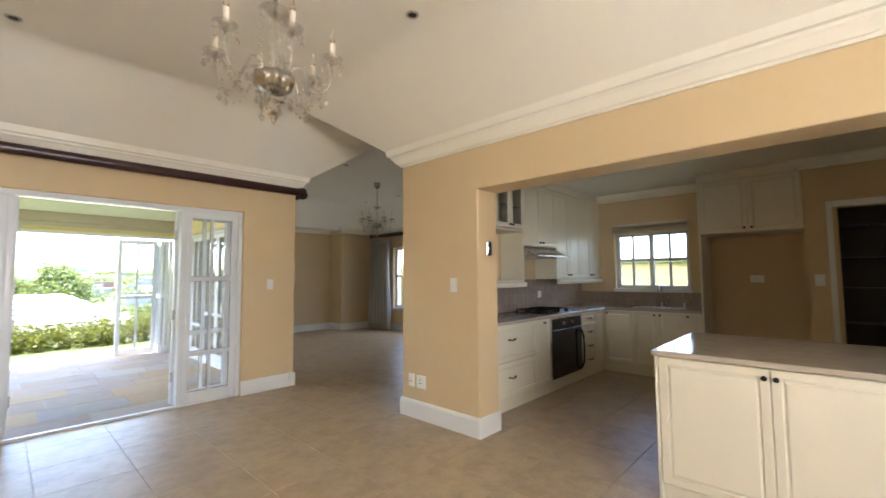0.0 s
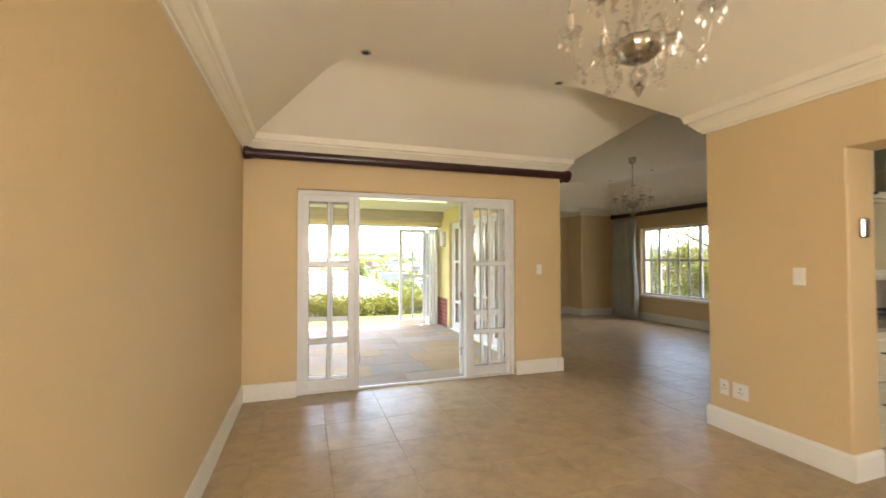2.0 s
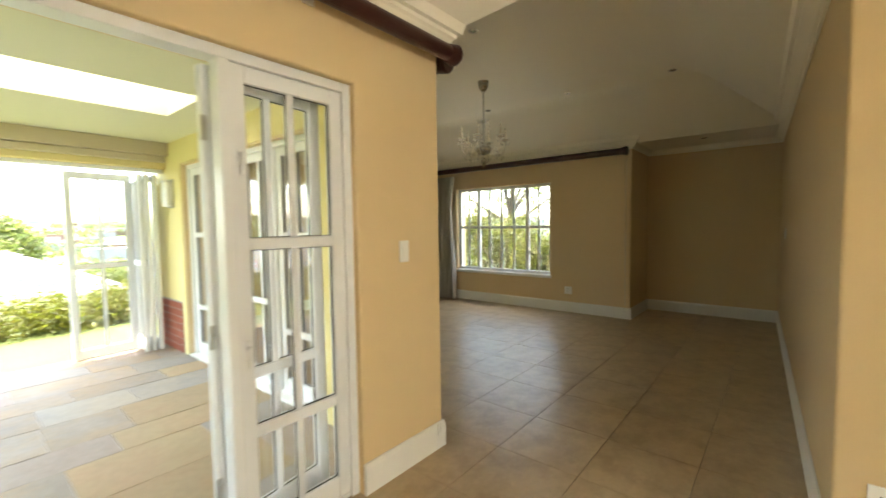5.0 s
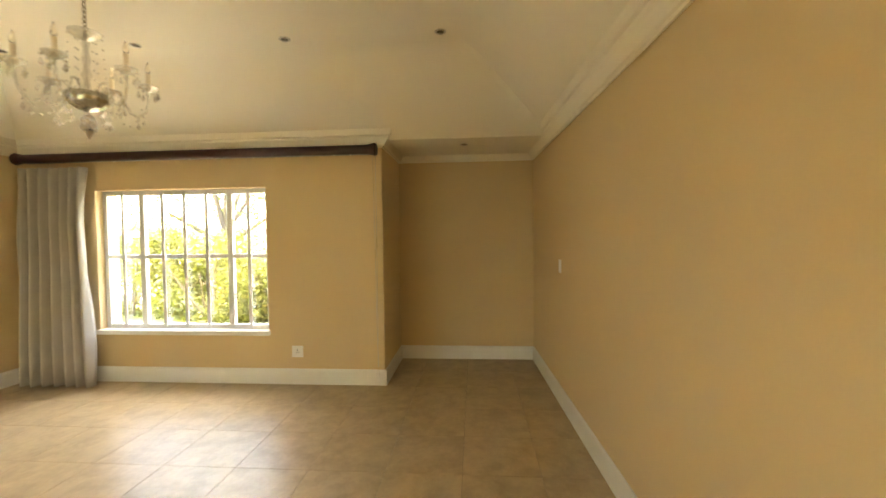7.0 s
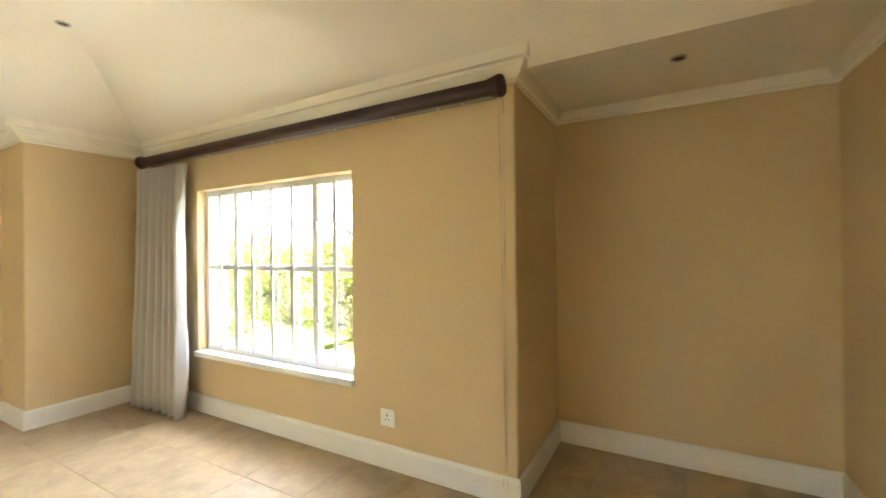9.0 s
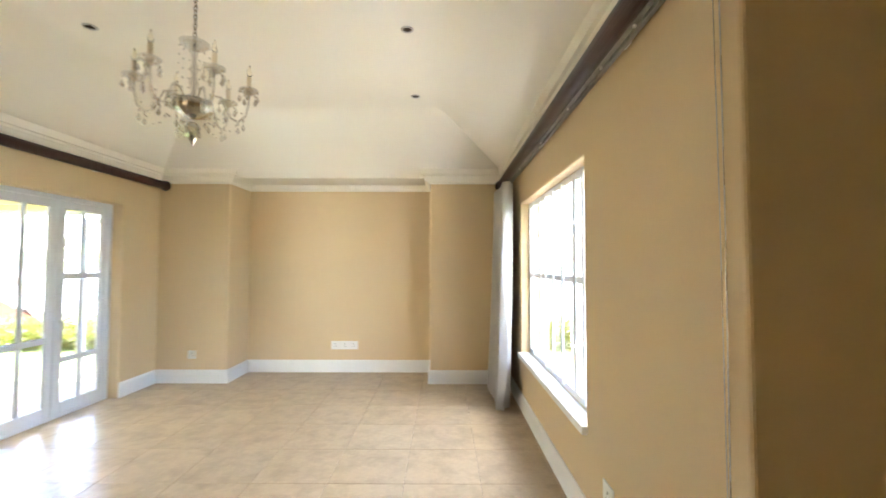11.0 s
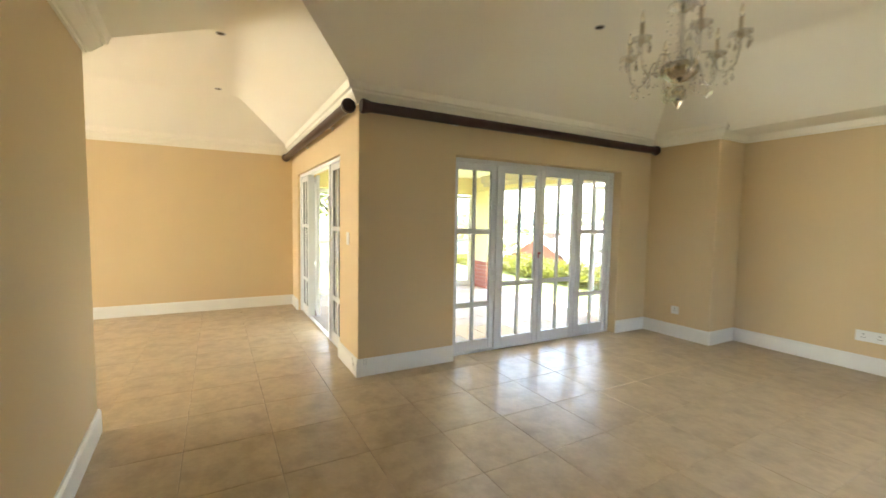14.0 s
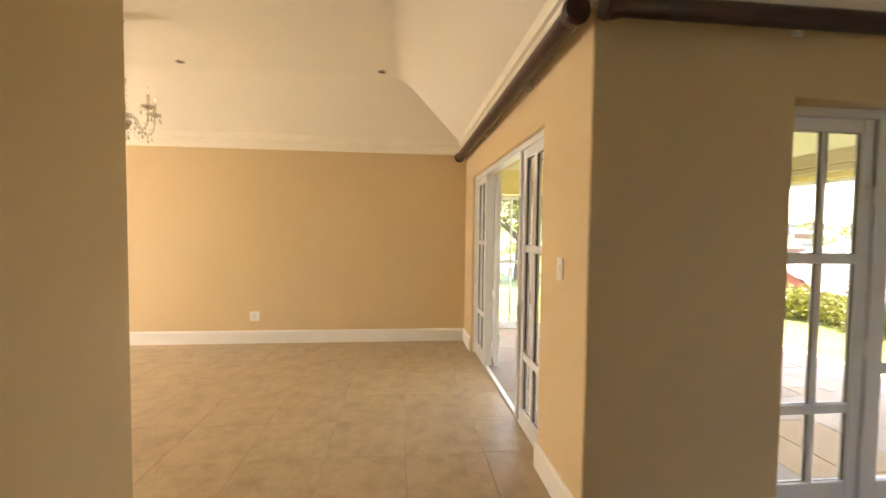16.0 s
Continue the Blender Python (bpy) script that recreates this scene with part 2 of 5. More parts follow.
def pierced(m, length, thick, z0, z1, holes, r=0.012, ends=()):
    """A wall along its own u axis (face at v = 0, body behind it) with openings (u0, u1, za, zb) cut right through; the openings' near edges are rounded."""
    us = sorted({0, length, *[h[0] for h in holes], *[h[1] for h in holes]})
    zs = sorted({z0, z1, *[h[2] for h in holes], *[h[3] for h in holes]})
    solid = lambda i, j: 0 <= i < len(us) - 1 and 0 <= j < len(zs) - 1 and not any(h[0] <= us[i] and us[i + 1] <= h[1] and h[2] <= zs[j] and zs[j + 1] <= h[3] for h in holes)
    bm, vs = bmesh.new(), {}

    def at(i, j, k):
        if (i, j, k) not in vs:
            vs[(i, j, k)] = bm.verts.new((us[i], thick * k, zs[j]))
        return vs[(i, j, k)]

    for i in range(len(us) - 1):
        for j in range(len(zs) - 1):
            if not solid(i, j):
                continue
            for k in (0, 1):
                bm.faces.new([at(*c, k) for c in ((i, j), (i + 1, j), (i + 1, j + 1), (i, j + 1))])
            for di, dj, c in ((-1, 0, ((i, j), (i, j + 1))), (1, 0, ((i + 1, j), (i + 1, j + 1))), (0, -1, ((i, j), (i + 1, j))), (0, 1, ((i, j + 1), (i + 1, j + 1)))):
                if not solid(i + di, j + dj):
                    bm.faces.new([at(*c[0], 0), at(*c[1], 0), at(*c[1], 1), at(*c[0], 1)])
    bmesh.ops.recalc_face_normals(bm, faces=bm.faces)
    near = []
    for e in bm.edges:
        (ua, va, za), (ub, vb, zb) = e.verts[0].co, e.verts[1].co
        if va < 1e-4 and vb < 1e-4 and len(e.link_faces) == 2 and abs(e.calc_face_angle(0) - math.pi / 2) < 0.1:
            inner = z0 + 0.01 < (za + zb) / 2 < z1 - 0.01 and 0.01 < (ua + ub) / 2 < length - 0.01
            end = any(abs(ua - q) < 0.01 and abs(ub - q) < 0.01 for q in ends)
            if inner or end:
                near.append(e)
    if near and r:
        bmesh.ops.bevel(bm, geom=near, offset=r, segments=3, affect="EDGES", profile=0.5)
    bm.transform(m)
    return bm


def sweep(path, profile, closed=False):
    """A moulding: profile points (out, up) carried along a plan path (x, y); out points to the left of the walk."""
    bm = bmesh.new()
    pts = [Vector((x, y)) for x, y in path]
    n = len(pts)
    rows = []
    for i, p in enumerate(pts):
        d0 = (p - pts[i - 1]).normalized() if i or closed else None
        d1 = (pts[(i + 1) % n] - p).normalized() if i < n - 1 or closed else None
        d0, d1 = d0 or d1, d1 or d0
        n0, n1 = Vector((-d0.y, d0.x)), Vector((-d1.y, d1.x))
        out = (n0 + n1) / max(0.2, 1 + n0.dot(n1))
        rows.append([bm.verts.new((p.x + out.x * a, p.y + out.y * a, b)) for a, b in profile])
    m = len(profile)
    for i in range(n if closed else n - 1):
        lo, hi = rows[i], rows[(i + 1) % n]
        for k in range(m):
            bm.faces.new((lo[k], lo[(k + 1) % m], hi[(k + 1) % m], hi[k]))
    if not closed:
        bm.faces.new(rows[0]), bm.faces.new(rows[-1][::-1])
    return bm


# ---- plan, in metres ----
XL, YS, YA, XC, XP, YP0 = -1.125, -2.3, 5.015, 2.485, 2.69, 2.235
XW, YF, YR, XR, YB = 6.795, 9.065, 5.05, 7.745, 9.6
AX0, AX1 = 3.36, 5.84
PY = lambda x: 3.195 + 0.0396 * (x - XP)
ZT, Z0, Z1, RUN = 3.25, 2.52, 3.08, 0.92
DA, DB = (-0.62, 1.85), (6.02, 8.49)
WW, WWZ = (6.29, 8.19), (0.56, 2.07)
KY, KX, KXD = 3.03, 6.42, 5.85
KWY, KWZ = (1.46, 2.47), (1.13, 1.97)

# walls
structure("wall_west", pierced(pose(XL, YS, 0, 0, 0, 90), YA + 0.25 - YS, 0.25, 0, ZT, []), WALL, "smooth ochre painted plaster wall of the dining room", "wall")
structure("wall_dining_north", pierced(pose(XL, YA, 0), XC - XL, 0.25, 0, ZT, [(DA[0] - XL, DA[1] - XL, 0, 2.1)], ends=(XC - XL,)), WALL, "ochre painted wall around the veranda folding doors", "wall")
structure("wall_lounge_west", pierced(pose(XC, YA + 0.25, 0, 0, 0, 90), YF + 0.25 - YA - 0.25, 0.25, 0, ZT, [(DB[0] - YA - 0.25, DB[1] - YA - 0.25, 0, 2.1)]), WALL, "ochre painted wall around the four-leaf glass doors", "wall")
structure("wall_north_pier_1", prism([(XC, YF), (AX0, YF), (AX0, YB + 0.25), (XC, YB + 0.25)], 0, ZT, [(AX0, YF)]), WALL, "ochre painted wall pier beside the alcove", "wall")
structure("wall_north_pier_2", prism([(AX1, YF), (XW + 0.28, YF), (XW + 0.28, YB + 0.25), (AX1, YB + 0.25)], 0, ZT, [(AX1, YF)]), WALL, "ochre painted wall pier beside the curtain", "wall")
structure("wall_alcove", boxes((AX0, YB, 0, AX1, YB + 0.25, ZT)), WALL, "ochre painted back wall of the shallow alcove", "wall")
structure("wall_lounge_east", pierced(pose(XW, YF, 0, 0, 0, -90), YF - YR - 0.26, 0.28, 0, ZT, [(YF - WW[1], YF - WW[0], WWZ[0], WWZ[1])]), WALL, "ochre painted wall around the barred window", "wall")
structure("wall_recess_north", prism([(XW, YR), (XR, YR), (XR, YR + 0.26), (XW, YR + 0.26)], 0, ZT, [(XW, YR)]), WALL, "ochre painted side wall of the recess", "wall")
structure("wall_recess_east", boxes((XR, PY(XR) - 0.3, 0, XR + 0.25, YR + 0.26, ZT)), WALL, "ochre painted back wall of the recess", "wall")
part_plan = [(XP, YP0), (XP + 0.28, YP0), (XP + 0.28, KY), (XR, KY), (XR, PY(XR)), (XP, PY(XP))]
structure("wall_kitchen_north", prism(part_plan, 0, 2.085, [(XP, YP0), (XP + 0.28, YP0), (XP, PY(XP))]), WALL, "ochre painted wall with pillar between kitchen and lounge", "wall")
structure("wall_kitchen_north_top", prism(part_plan, 2.085, ZT, [(XP, PY(XP))]), WALL, "upper part of the ochre painted wall", "wall")
# unseen wall south of y = -0.775 is added to shield the kitchen from light
bm = pierced(pose(XP, YP0, 0, 0, 0, -90), YP0 - YS, 0.28, 0, ZT, [(0, YP0 + 0.775, 0, 2.085)])
structure("wall_kitchen_opening", bm, WALL, "ochre painted lintel over the wide kitchen opening, with an added unseen end wall", "wall")
# unseen opening, added so a lamp can light the dining room
ADDED_WIN = [(1.55, 3.35, 0.9, 2.05)]
structure("wall_south", pierced(pose(XP, YS, 0, 0, 0, 180), XP - XL, 0.25, 0, ZT, ADDED_WIN), WALL, "plain ochre painted end wall", "wall")
structure("wall_kitchen_east", pierced(pose(KX, KY, 0, 0, 0, -90), KY - 0.23, 0.25, 0, 2.9, [(KY - KWY[1], KY - KWY[0], *KWZ)]), WALL, "ochre painted kitchen wall around the window", "wall")
structure("wall_kitchen_door", pierced(pose(KXD, 0.23, 0, 0, 0, -90), 0.23 + 1.9, 0.15, 0, 2.9, [(0.27, 1.07, 0, 2.03)]), WALL, "ochre painted kitchen wall with a doorway", "wall")
structure("wall_kitchen_return", boxes((KXD + 0.15, 0.13, 0, KX + 0.25, 0.23, 2.9)), WALL, "ochre side wall of the fridge recess", "wall")
structure("wall_kitchen_south", boxes((XP + 0.28, -2.05, 0, 7.3, -1.9, 2.9)), WALL, "plain kitchen end wall", "wall")
# these walls are coloured dark in place of the pantry's lack of light
structure("wall_pantry", boxes((7.0, -1.9, 0, 7.15, 0.13, 2.9), (KXD + 0.15, 0.1, 0, 7.0, 0.128, 2.9)), DARK, "pantry wall with the unlit room's dark put into its colour", "wall")

# floor slab
structure("floor", boxes((XL - 0.25, YS - 0.25, -0.30, XW + 1.3, YA + 0.09, -0.006), (XC - 0.12, YA + 0.09, -0.30, XW + 0.28, YB + 0.25, -0.006)), GROUT, "beige tiled floor with thin joints", "floor")

# ceiling over dining room and lounge: slopes up from the walls to a flat middle
planes = [(1, 0, -XL), (0, 1, -YS), (-1, 0, XW), (0, -1, YF), (0, -1, YA), (1, 0, -XC), (-1, 0, XP), (-0.0396, 1, 0.0396 * XP - 3.195)]
plane_at = lambda k, x, y: planes[k][0] * x + planes[k][1] * y + planes[k][2]


def rise(x, y):
    f = [plane_at(k, x, y) for k in range(8)]
    d = min(f[0], f[1], f[2], f[3], max(f[4], f[5]), max(f[6], f[7]))
    s = max(0.0, min(1.0, d / RUN))
    return Z0 + (Z1 - Z0) * (s if s < 0.75 else s - 2 * (s - 0.75) ** 2) / 0.875


bm = bmesh.new()
bmesh.ops.create_grid(bm, x_segments=1, y_segments=1, size=1, matrix=Matrix.LocRotScale(((XL + XW) / 2, (YS + YF) / 2, 0), None, ((XW - XL) / 2, (YF - YS) / 2, 1)))
cuts = [(a, b, c - RUN * q) for a, b, c in planes for q in (0.75, 0.80, 0.85, 0.90, 0.95, 1.0)] + list(planes[4:]) + [tuple(p - q for p, q in zip(planes[i], planes[j])) for i in range(8) for j in range(i)]
for a, b, c in cuts:
    n2 = a * a + b * b
    if n2 > 1e-6:
        bmesh.ops.bisect_plane(bm, geom=[*bm.verts, *bm.edges, *bm.faces], plane_co=(-a * c / n2, -b * c / n2, 0), plane_no=(a, b, 0), dist=1e-5)
gone = []
for f in bm.faces:
    c = f.calc_center_median()
    if (c.x < XC and c.y > YA) or (c.x > XP and c.y < PY(c.x)):
        gone.append(f)
bmesh.ops.delete(bm, geom=gone, context="FACES")
for v in bm.verts:
    v.co.z = rise(v.co.x, v.co.y)
up = bmesh.ops.extrude_face_region(bm, geom=list(bm.faces))
for v in [g for g in up["geom"] if isinstance(g, bmesh.types.BMVert)]:
    v.co.z += 0.10
ceiling = structure("ceiling", bm, CEIL, "off-white coved ceiling with sloped sides", "ceiling")
for p in ceiling.data.polygons:
    p.use_smooth = True
ceiling.data.set_sharp_from_angle(angle=radians(9))
structure("ceiling_recess", boxes((XW, PY(XW) - 0.1, Z0, XR + 0.02, YR + 0.02, Z0 + 0.1), (AX0 - 0.02, YF, Z0, AX1 + 0.02, YB + 0.02, Z0 + 0.1)), CEIL, "flat off-white ceiling of the recess and alcove", "ceiling")
structure("ceiling_kitchen", boxes((XP + 0.28, -1.9, 2.58, KX, KY, 2.66)), CEIL, "flat off-white kitchen ceiling", "ceiling")
structure("roof", boxes((XL - 0.4, YS - 0.4, ZT, XW + 1.4, YA + 0.25, ZT + 0.1), (XC - 0.25, YA + 0.25, ZT, XR + 0.5, YR + 0.5, ZT + 0.1), (XC - 0.25, YR + 0.5, ZT, XW + 0.55, YB + 0.3, ZT + 0.1)), SHINGLE, "plain roof slab over the house", "roof")

# cornices and skirting
around = [(XL, YA), (XL, YS), (XP, YS), (XP, PY(XP)), (XR, PY(XR)), (XR, YR), (XW, YR), (XW, YF), (AX1, YF), (AX1, YB), (AX0, YB), (AX0, YF), (XC, YF), (XC, YA)]
COVE = [(a, b + 0.015) for a, b in [(0, 2.43), (0.016, 2.43), (0.018, 2.447), (0.034, 2.452), (0.048, 2.468), (0.072, 2.50), (0.086, 2.512), (0.09, 2.53), (0.112, 2.536), (0.118, 2.56), (0.13, 2.60), (0, 2.60)]]
structure("cornice", sweep(around, COVE, closed=True), CORNICE, "white moulded plaster cornice", "cornice")
COVE_K = [(0, 2.47), (0.014, 2.47), (0.02, 2.49), (0.05, 2.51), (0.08, 2.55), (0.09, 2.577), (0, 2.577)]
structure("cornice_kitchen", sweep([(XP + 0.28, YP0), (XP + 0.28, -1.9), (KXD, -1.9), (KXD, 0.23), (KX, 0.23), (KX, KY), (XP + 0.28, KY)], COVE_K, closed=True), CORNICE, "white moulded kitchen cornice", "cornice")
SKIRT = [(0, 0), (0.018, 0), (0.018, 0.138), (0.014, 0.15), (0.009, 0.162), (0, 0.163)]
structure("baseboard_1", sweep([(DA[0], YA), (XL, YA), (XL, YS), (XP, YS), (XP, -0.775)], SKIRT), WHITE, "tall white painted skirting board", "skirting board")
structure("baseboard_2", sweep([(XC, DB[0]), (XC, YA), (DA[1], YA)], SKIRT), WHITE, "tall white painted skirting board", "skirting board")
structure("baseboard_3", sweep([(XP + 0.28, YP0), (XP, YP0), (XP, PY(XP)), (XR, PY(XR)), (XR, YR), (XW, YR), (XW, YF), (AX1, YF), (AX1, YB), (AX0, YB), (AX0, YF), (XC, YF), (XC, DB[1])], SKIRT), WHITE, "tall white painted skirting board", "skirting board")


# ---- glazed doors ----
def leaf(name, parent, u0, u1, z0, z1, rails, v0=0.0, depth=0.045, stile=0.065, top=0.07, bottom=0.11, bar=0.032, handle=None, latches=None):
    """A glazed leaf in the plane v: stiles, rails at the given heights, one upright bar, panes with black gaskets."""
    bm = boxes((u0, v0, z0, u0 + stile, v0 + depth, z1), (u1 - stile, v0, z0, u1, v0 + depth, z1), bevel=0.004)
    box(bm, u0 + stile, v0 + 0.002, z0, u1 - stile, v0 + depth - 0.002, z0 + bottom, bevel=0.004)
    box(bm, u0 + stile, v0 + 0.002, z1 - top, u1 - stile, v0 + depth - 0.002, z1, bevel=0.004)
    for r in rails:
        box(bm, u0 + stile, v0 + 0.003, r - 0.026, u1 - stile, v0 + depth - 0.003, r + 0.026, bevel=0.004)
    um = (u0 + u1) / 2
    body = part(name, bm, ALU, parent)
    edges = [z0 + bottom] + [q for r in rails for q in (r - 0.026, r + 0.026)] + [z1 - top]
    for a, b in zip(edges[::2], edges[1::2]):
        part("glazing_bar", boxes((um - bar / 2, v0 + 0.004, a, um + bar / 2, v0 + depth - 0.004, b), bevel=0.003), ALU, body)
        for c, d in ((u0 + stile, um - bar / 2), (um + bar / 2, u1 - stile)):
            g = 0.003
            part("gasket", boxes((c, v0 + 0.016, a, c + g, v0 + 0.026, b), (d - g, v0 + 0.016, a, d, v0 + 0.026, b), (c + g, v0 + 0.016, a, d - g, v0 + 0.026, a + g), (c + g, v0 + 0.016, b - g, d - g, v0 + 0.026, b)), GASKET, body)
            pane = part("pane", boxes((c + g, v0 + 0.019, a + g, d - g, v0 + 0.023, b - g)), PANE, body)
            pane.visible_shadow = False
    if latches:
        for lz in (z0 + 0.88, z1 - 0.36):
            part("latch", boxes((latches - 0.010, v0 - 0.010, lz - 0.045, latches + 0.010, v0, lz + 0.03), (latches - 0.007, v0 - 0.034, lz - 0.008, latches + 0.007, v0 - 0.010, lz + 0.008), (latches - 0.008, v0 - 0.040, lz - 0.085, latches + 0.008, v0 - 0.028, lz + 0.008), bevel=0.003), ALU, body)
    if handle:
        hu, hz, hd = handle
        part("door_handle", boxes((hu - 0.012, v0 - 0.012, hz - 0.06, hu + 0.012, v0, hz + 0.06), (hu - 0.009, v0 - 0.045, hz - 0.012, hu + 0.009, v0 - 0.012, hz + 0.006), (hu - 0.010, v0 - 0.055, hz - 0.10, hu + 0.010, v0 - 0.043, hz + 0.008), bevel=0.004), ALU, body)
    return body


def outer_frame(parent, u0, u1, z1, splits, depth=0.09, w=0.045):
    bm = boxes((u0, 0, 0, u0 + w, depth, z1), (u1 - w, 0, 0, u1, depth, z1), (u0 + w, 0.001, z1 - w, u1 - w, depth - 0.001, z1), bevel=0.003)
    for s in splits:
        box(bm, s - 0.022, 0.001, 0.022, s + 0.022, depth - 0.001, z1 - w, bevel=0.003)
    part("door_frame", bm, ALU, parent)
    part("threshold", boxes((u0 + w, 0.018, -0.0042, u1 - w, 0.058, 0.020), bevel=0.003), ALU, parent)


SIDE_RAILS, DOOR_RAILS = [0.53, 1.33], [0.74]
door_a = thing("door_1", "white aluminium glazed double door standing open to the veranda", "door", pose(0, YA + 0.035, 0), kind="structure")
outer_frame(door_a, DA[0], DA[1], 2.1, (-0.022, 1.246))
leaf("sidelight", door_a, DA[0] + 0.045, -0.044, 0.022, 2.055, SIDE_RAILS, 0.02, latches=-0.076)
leaf("sidelight", door_a, 1.268, DA[1] - 0.045, 0.022, 2.055, SIDE_RAILS, 0.02, latches=1.30)
door_b = thing("door_2", "white aluminium four-leaf glazed doors, shut, facing the veranda", "door", pose(XC - 0.115, 0, 0, 0, 0, 90), kind="structure")
outer_frame(door_b, DB[0], DB[1], 2.1, (DB[0] + 0.62, DB[1] - 0.62))
leaf("sidelight", door_b, DB[0] + 0.045, DB[0] + 0.598, 0.022, 2.055, SIDE_RAILS, 0.02, latches=DB[0] + 0.566)
mid = (DB[0] + DB[1]) / 2
leaf("door_leaf", door_b, DB[0] + 0.642, mid - 0.003, 0.022, 2.055, DOOR_RAILS, 0.01, handle=(mid - 0.035, 1.06, 1))
leaf("door_leaf", door_b, mid + 0.003, DB[1] - 0.642, 0.022, 2.055, DOOR_RAILS, 0.01)
leaf("sidelight", door_b, DB[1] - 0.598, DB[1] - 0.045, 0.022, 2.055, SIDE_RAILS, 0.02, latches=DB[1] - 0.566)
part("key_tag", boxes((mid - 0.055, -0.035, 1.02, mid - 0.02, -0.030, 1.09)), RED_TAG, door_b, "small red tag on the lock")
# the two open leaves of the dining doors, folded back outside
for sgn, hinge, turn in ((1, 1.205, 8), (-1, 0.020, 172)):
    lf = thing("door_leaf_1" if sgn > 0 else "door_leaf_2", "white glazed door leaf folded back outside its sidelight", "door", pose(hinge, YA + 0.15, 0, 0, 0, turn), kind="structure")
    v = 0.0 if sgn > 0 else -0.045
    leaf("door_leaf", lf, 0.0, 0.60, 0.022, 2.055, DOOR_RAILS, v)
    part("hinge", boxes(*[(-0.012, v - 0.01, z, 0.012, v + 0.004, z + 0.10) for z in (0.25, 0.9, 1.75)], bevel=0.002), STEEL, lf, "steel door hinges")


# ---- lounge window, with burglar bars ----
def window(name, label, m, w, z0, z1, lights, mid, bars, bar_w, catches=()):
    win = thing(name, label, "window", m, kind="structure")
    d0, d1 = 0.085, 0.135
    part("window_frame", boxes((0, d0, z0, 0.05, d1, z1), (w - 0.05, d0, z0, w, d1, z1), (0.05, d0, z1 - 0.05, w - 0.05, d1, z1), (0.05, d0, z0, w - 0.05, d1, z0 + 0.05), bevel=0.004), ALU, win)
    for u in lights:
        part("mullion", boxes((u - 0.03, d0 - 0.004, z0 + 0.05, u + 0.03, d1, z1 - 0.05), bevel=0.004), ALU, win)
    edges = [0.05, *[q for u in lights for q in (u - 0.03, u + 0.03)], w - 0.05]
    for a, b in zip(edges[::2], edges[1::2]):
        part("transom", boxes((a, d0 + 0.004, mid - 0.022, b, d1 - 0.004, mid + 0.022), bevel=0.003), ALU, win)
        for c, d in ((z0 + 0.05, mid - 0.022), (mid + 0.022, z1 - 0.05)):
            pane = part("pane", boxes((a, 0.108, c, b, 0.112, d)), PANE, win)
            pane.visible_shadow = False
    for u in bars:
        part("burglar_bar", boxes((u - bar_w, d0 - 0.018, z0 + 0.03, u + bar_w, d0 - 0.006, z1 - 0.03), bevel=0.002), ALU, win)
    for u, z in catches:
        part("window_catch", boxes((u - 0.012, d0 - 0.016, z - 0.03, u + 0.012, d0 - 0.004, z + 0.03), (u - 0.007, d0 - 0.034, z - 0.008, u + 0.007, d0 - 0.016, z + 0.008), (u - 0.008, d0 - 0.042, z - 0.07, u + 0.008, d0 - 0.032, z + 0.008), bevel=0.003), ALU, win)
    part("window_sill", boxes((-0.02, -0.035, z0 - 0.045, w + 0.02, d0, z0 + 0.004), bevel=0.006), WHITE, win)
    return win


ww = WW[1] - WW[0]
window("window_1", "white framed window with upright burglar bars and a sill", pose(XW, WW[1], 0, 0, 0, -90), ww, WWZ[0], WWZ[1], (0.45, ww - 0.45), 1.35, [0.24, *[0.45 + k * (ww - 0.90) / 4 for k in (1, 2, 3)], ww - 0.23], 0.018, ((0.40, 1.72), (0.40, 0.92), (ww - 0.40, 1.72), (ww - 0.40, 0.92)))
window("window_2", "white framed kitchen window with small panes", pose(KX, KWY[1], 0, 0, 0, -90), KWY[1] - KWY[0], *KWZ, ((KWY[1] - KWY[0]) / 2,), 1.56, [(KWY[1] - KWY[0]) * q for q in (0.25, 0.75)], 0.018)
# made-up window behind the camera, around the south fill lamp
window("added_window", "unseen white framed window added to light the dining room", pose(XP, YS, 0, 0, 0, 180) @ pose(1.55, 0, 0), 1.8, 0.9, 2.05, (0.6, 1.2), 1.5, [], 0.01)


# ---- curtain poles ----
def pole(name, label, a, b, r=0.046):
    """A thick dark pole with flared ends on brackets."""
    root = thing(name, label, "curtain pole")
    a, b = Vector(a), Vector(b)
    d = (b - a).normalized()
    part("pole", cyl(bmesh.new(), a, b, r, n=20), ROD, root, smooth=False)
    for end, s in ((a, -1), (b, 1)):
        bm = bmesh.new()
        cyl(bm, end - d * s * 0.05, end + d * s * 0.012, r + 0.004, r + 0.018, n=20)
        cyl(bm, end + d * s * 0.0125, end + d * s * 0.03, r + 0.018, r + 0.010, n=20)
        part("finial", bm, ROD, root)
    return root


ZR = 2.41
pole("curtain_pole", "thick dark-stained wooden curtain pole over the veranda doors", (XL + 0.05, YA - 0.10, ZR), (XC + 0.03, YA - 0.10, ZR))
pole("curtain_pole", "thick dark-stained wooden curtain pole over the glass doors", (XC + 0.10, YA + 0.02, ZR), (XC + 0.10, YF - 0.06, ZR))
pole("curtain_pole", "thick dark-stained wooden curtain pole over the window", (XW - 0.10, YR + 0.06, ZR), (XW - 0.10, YF - 0.10, ZR))

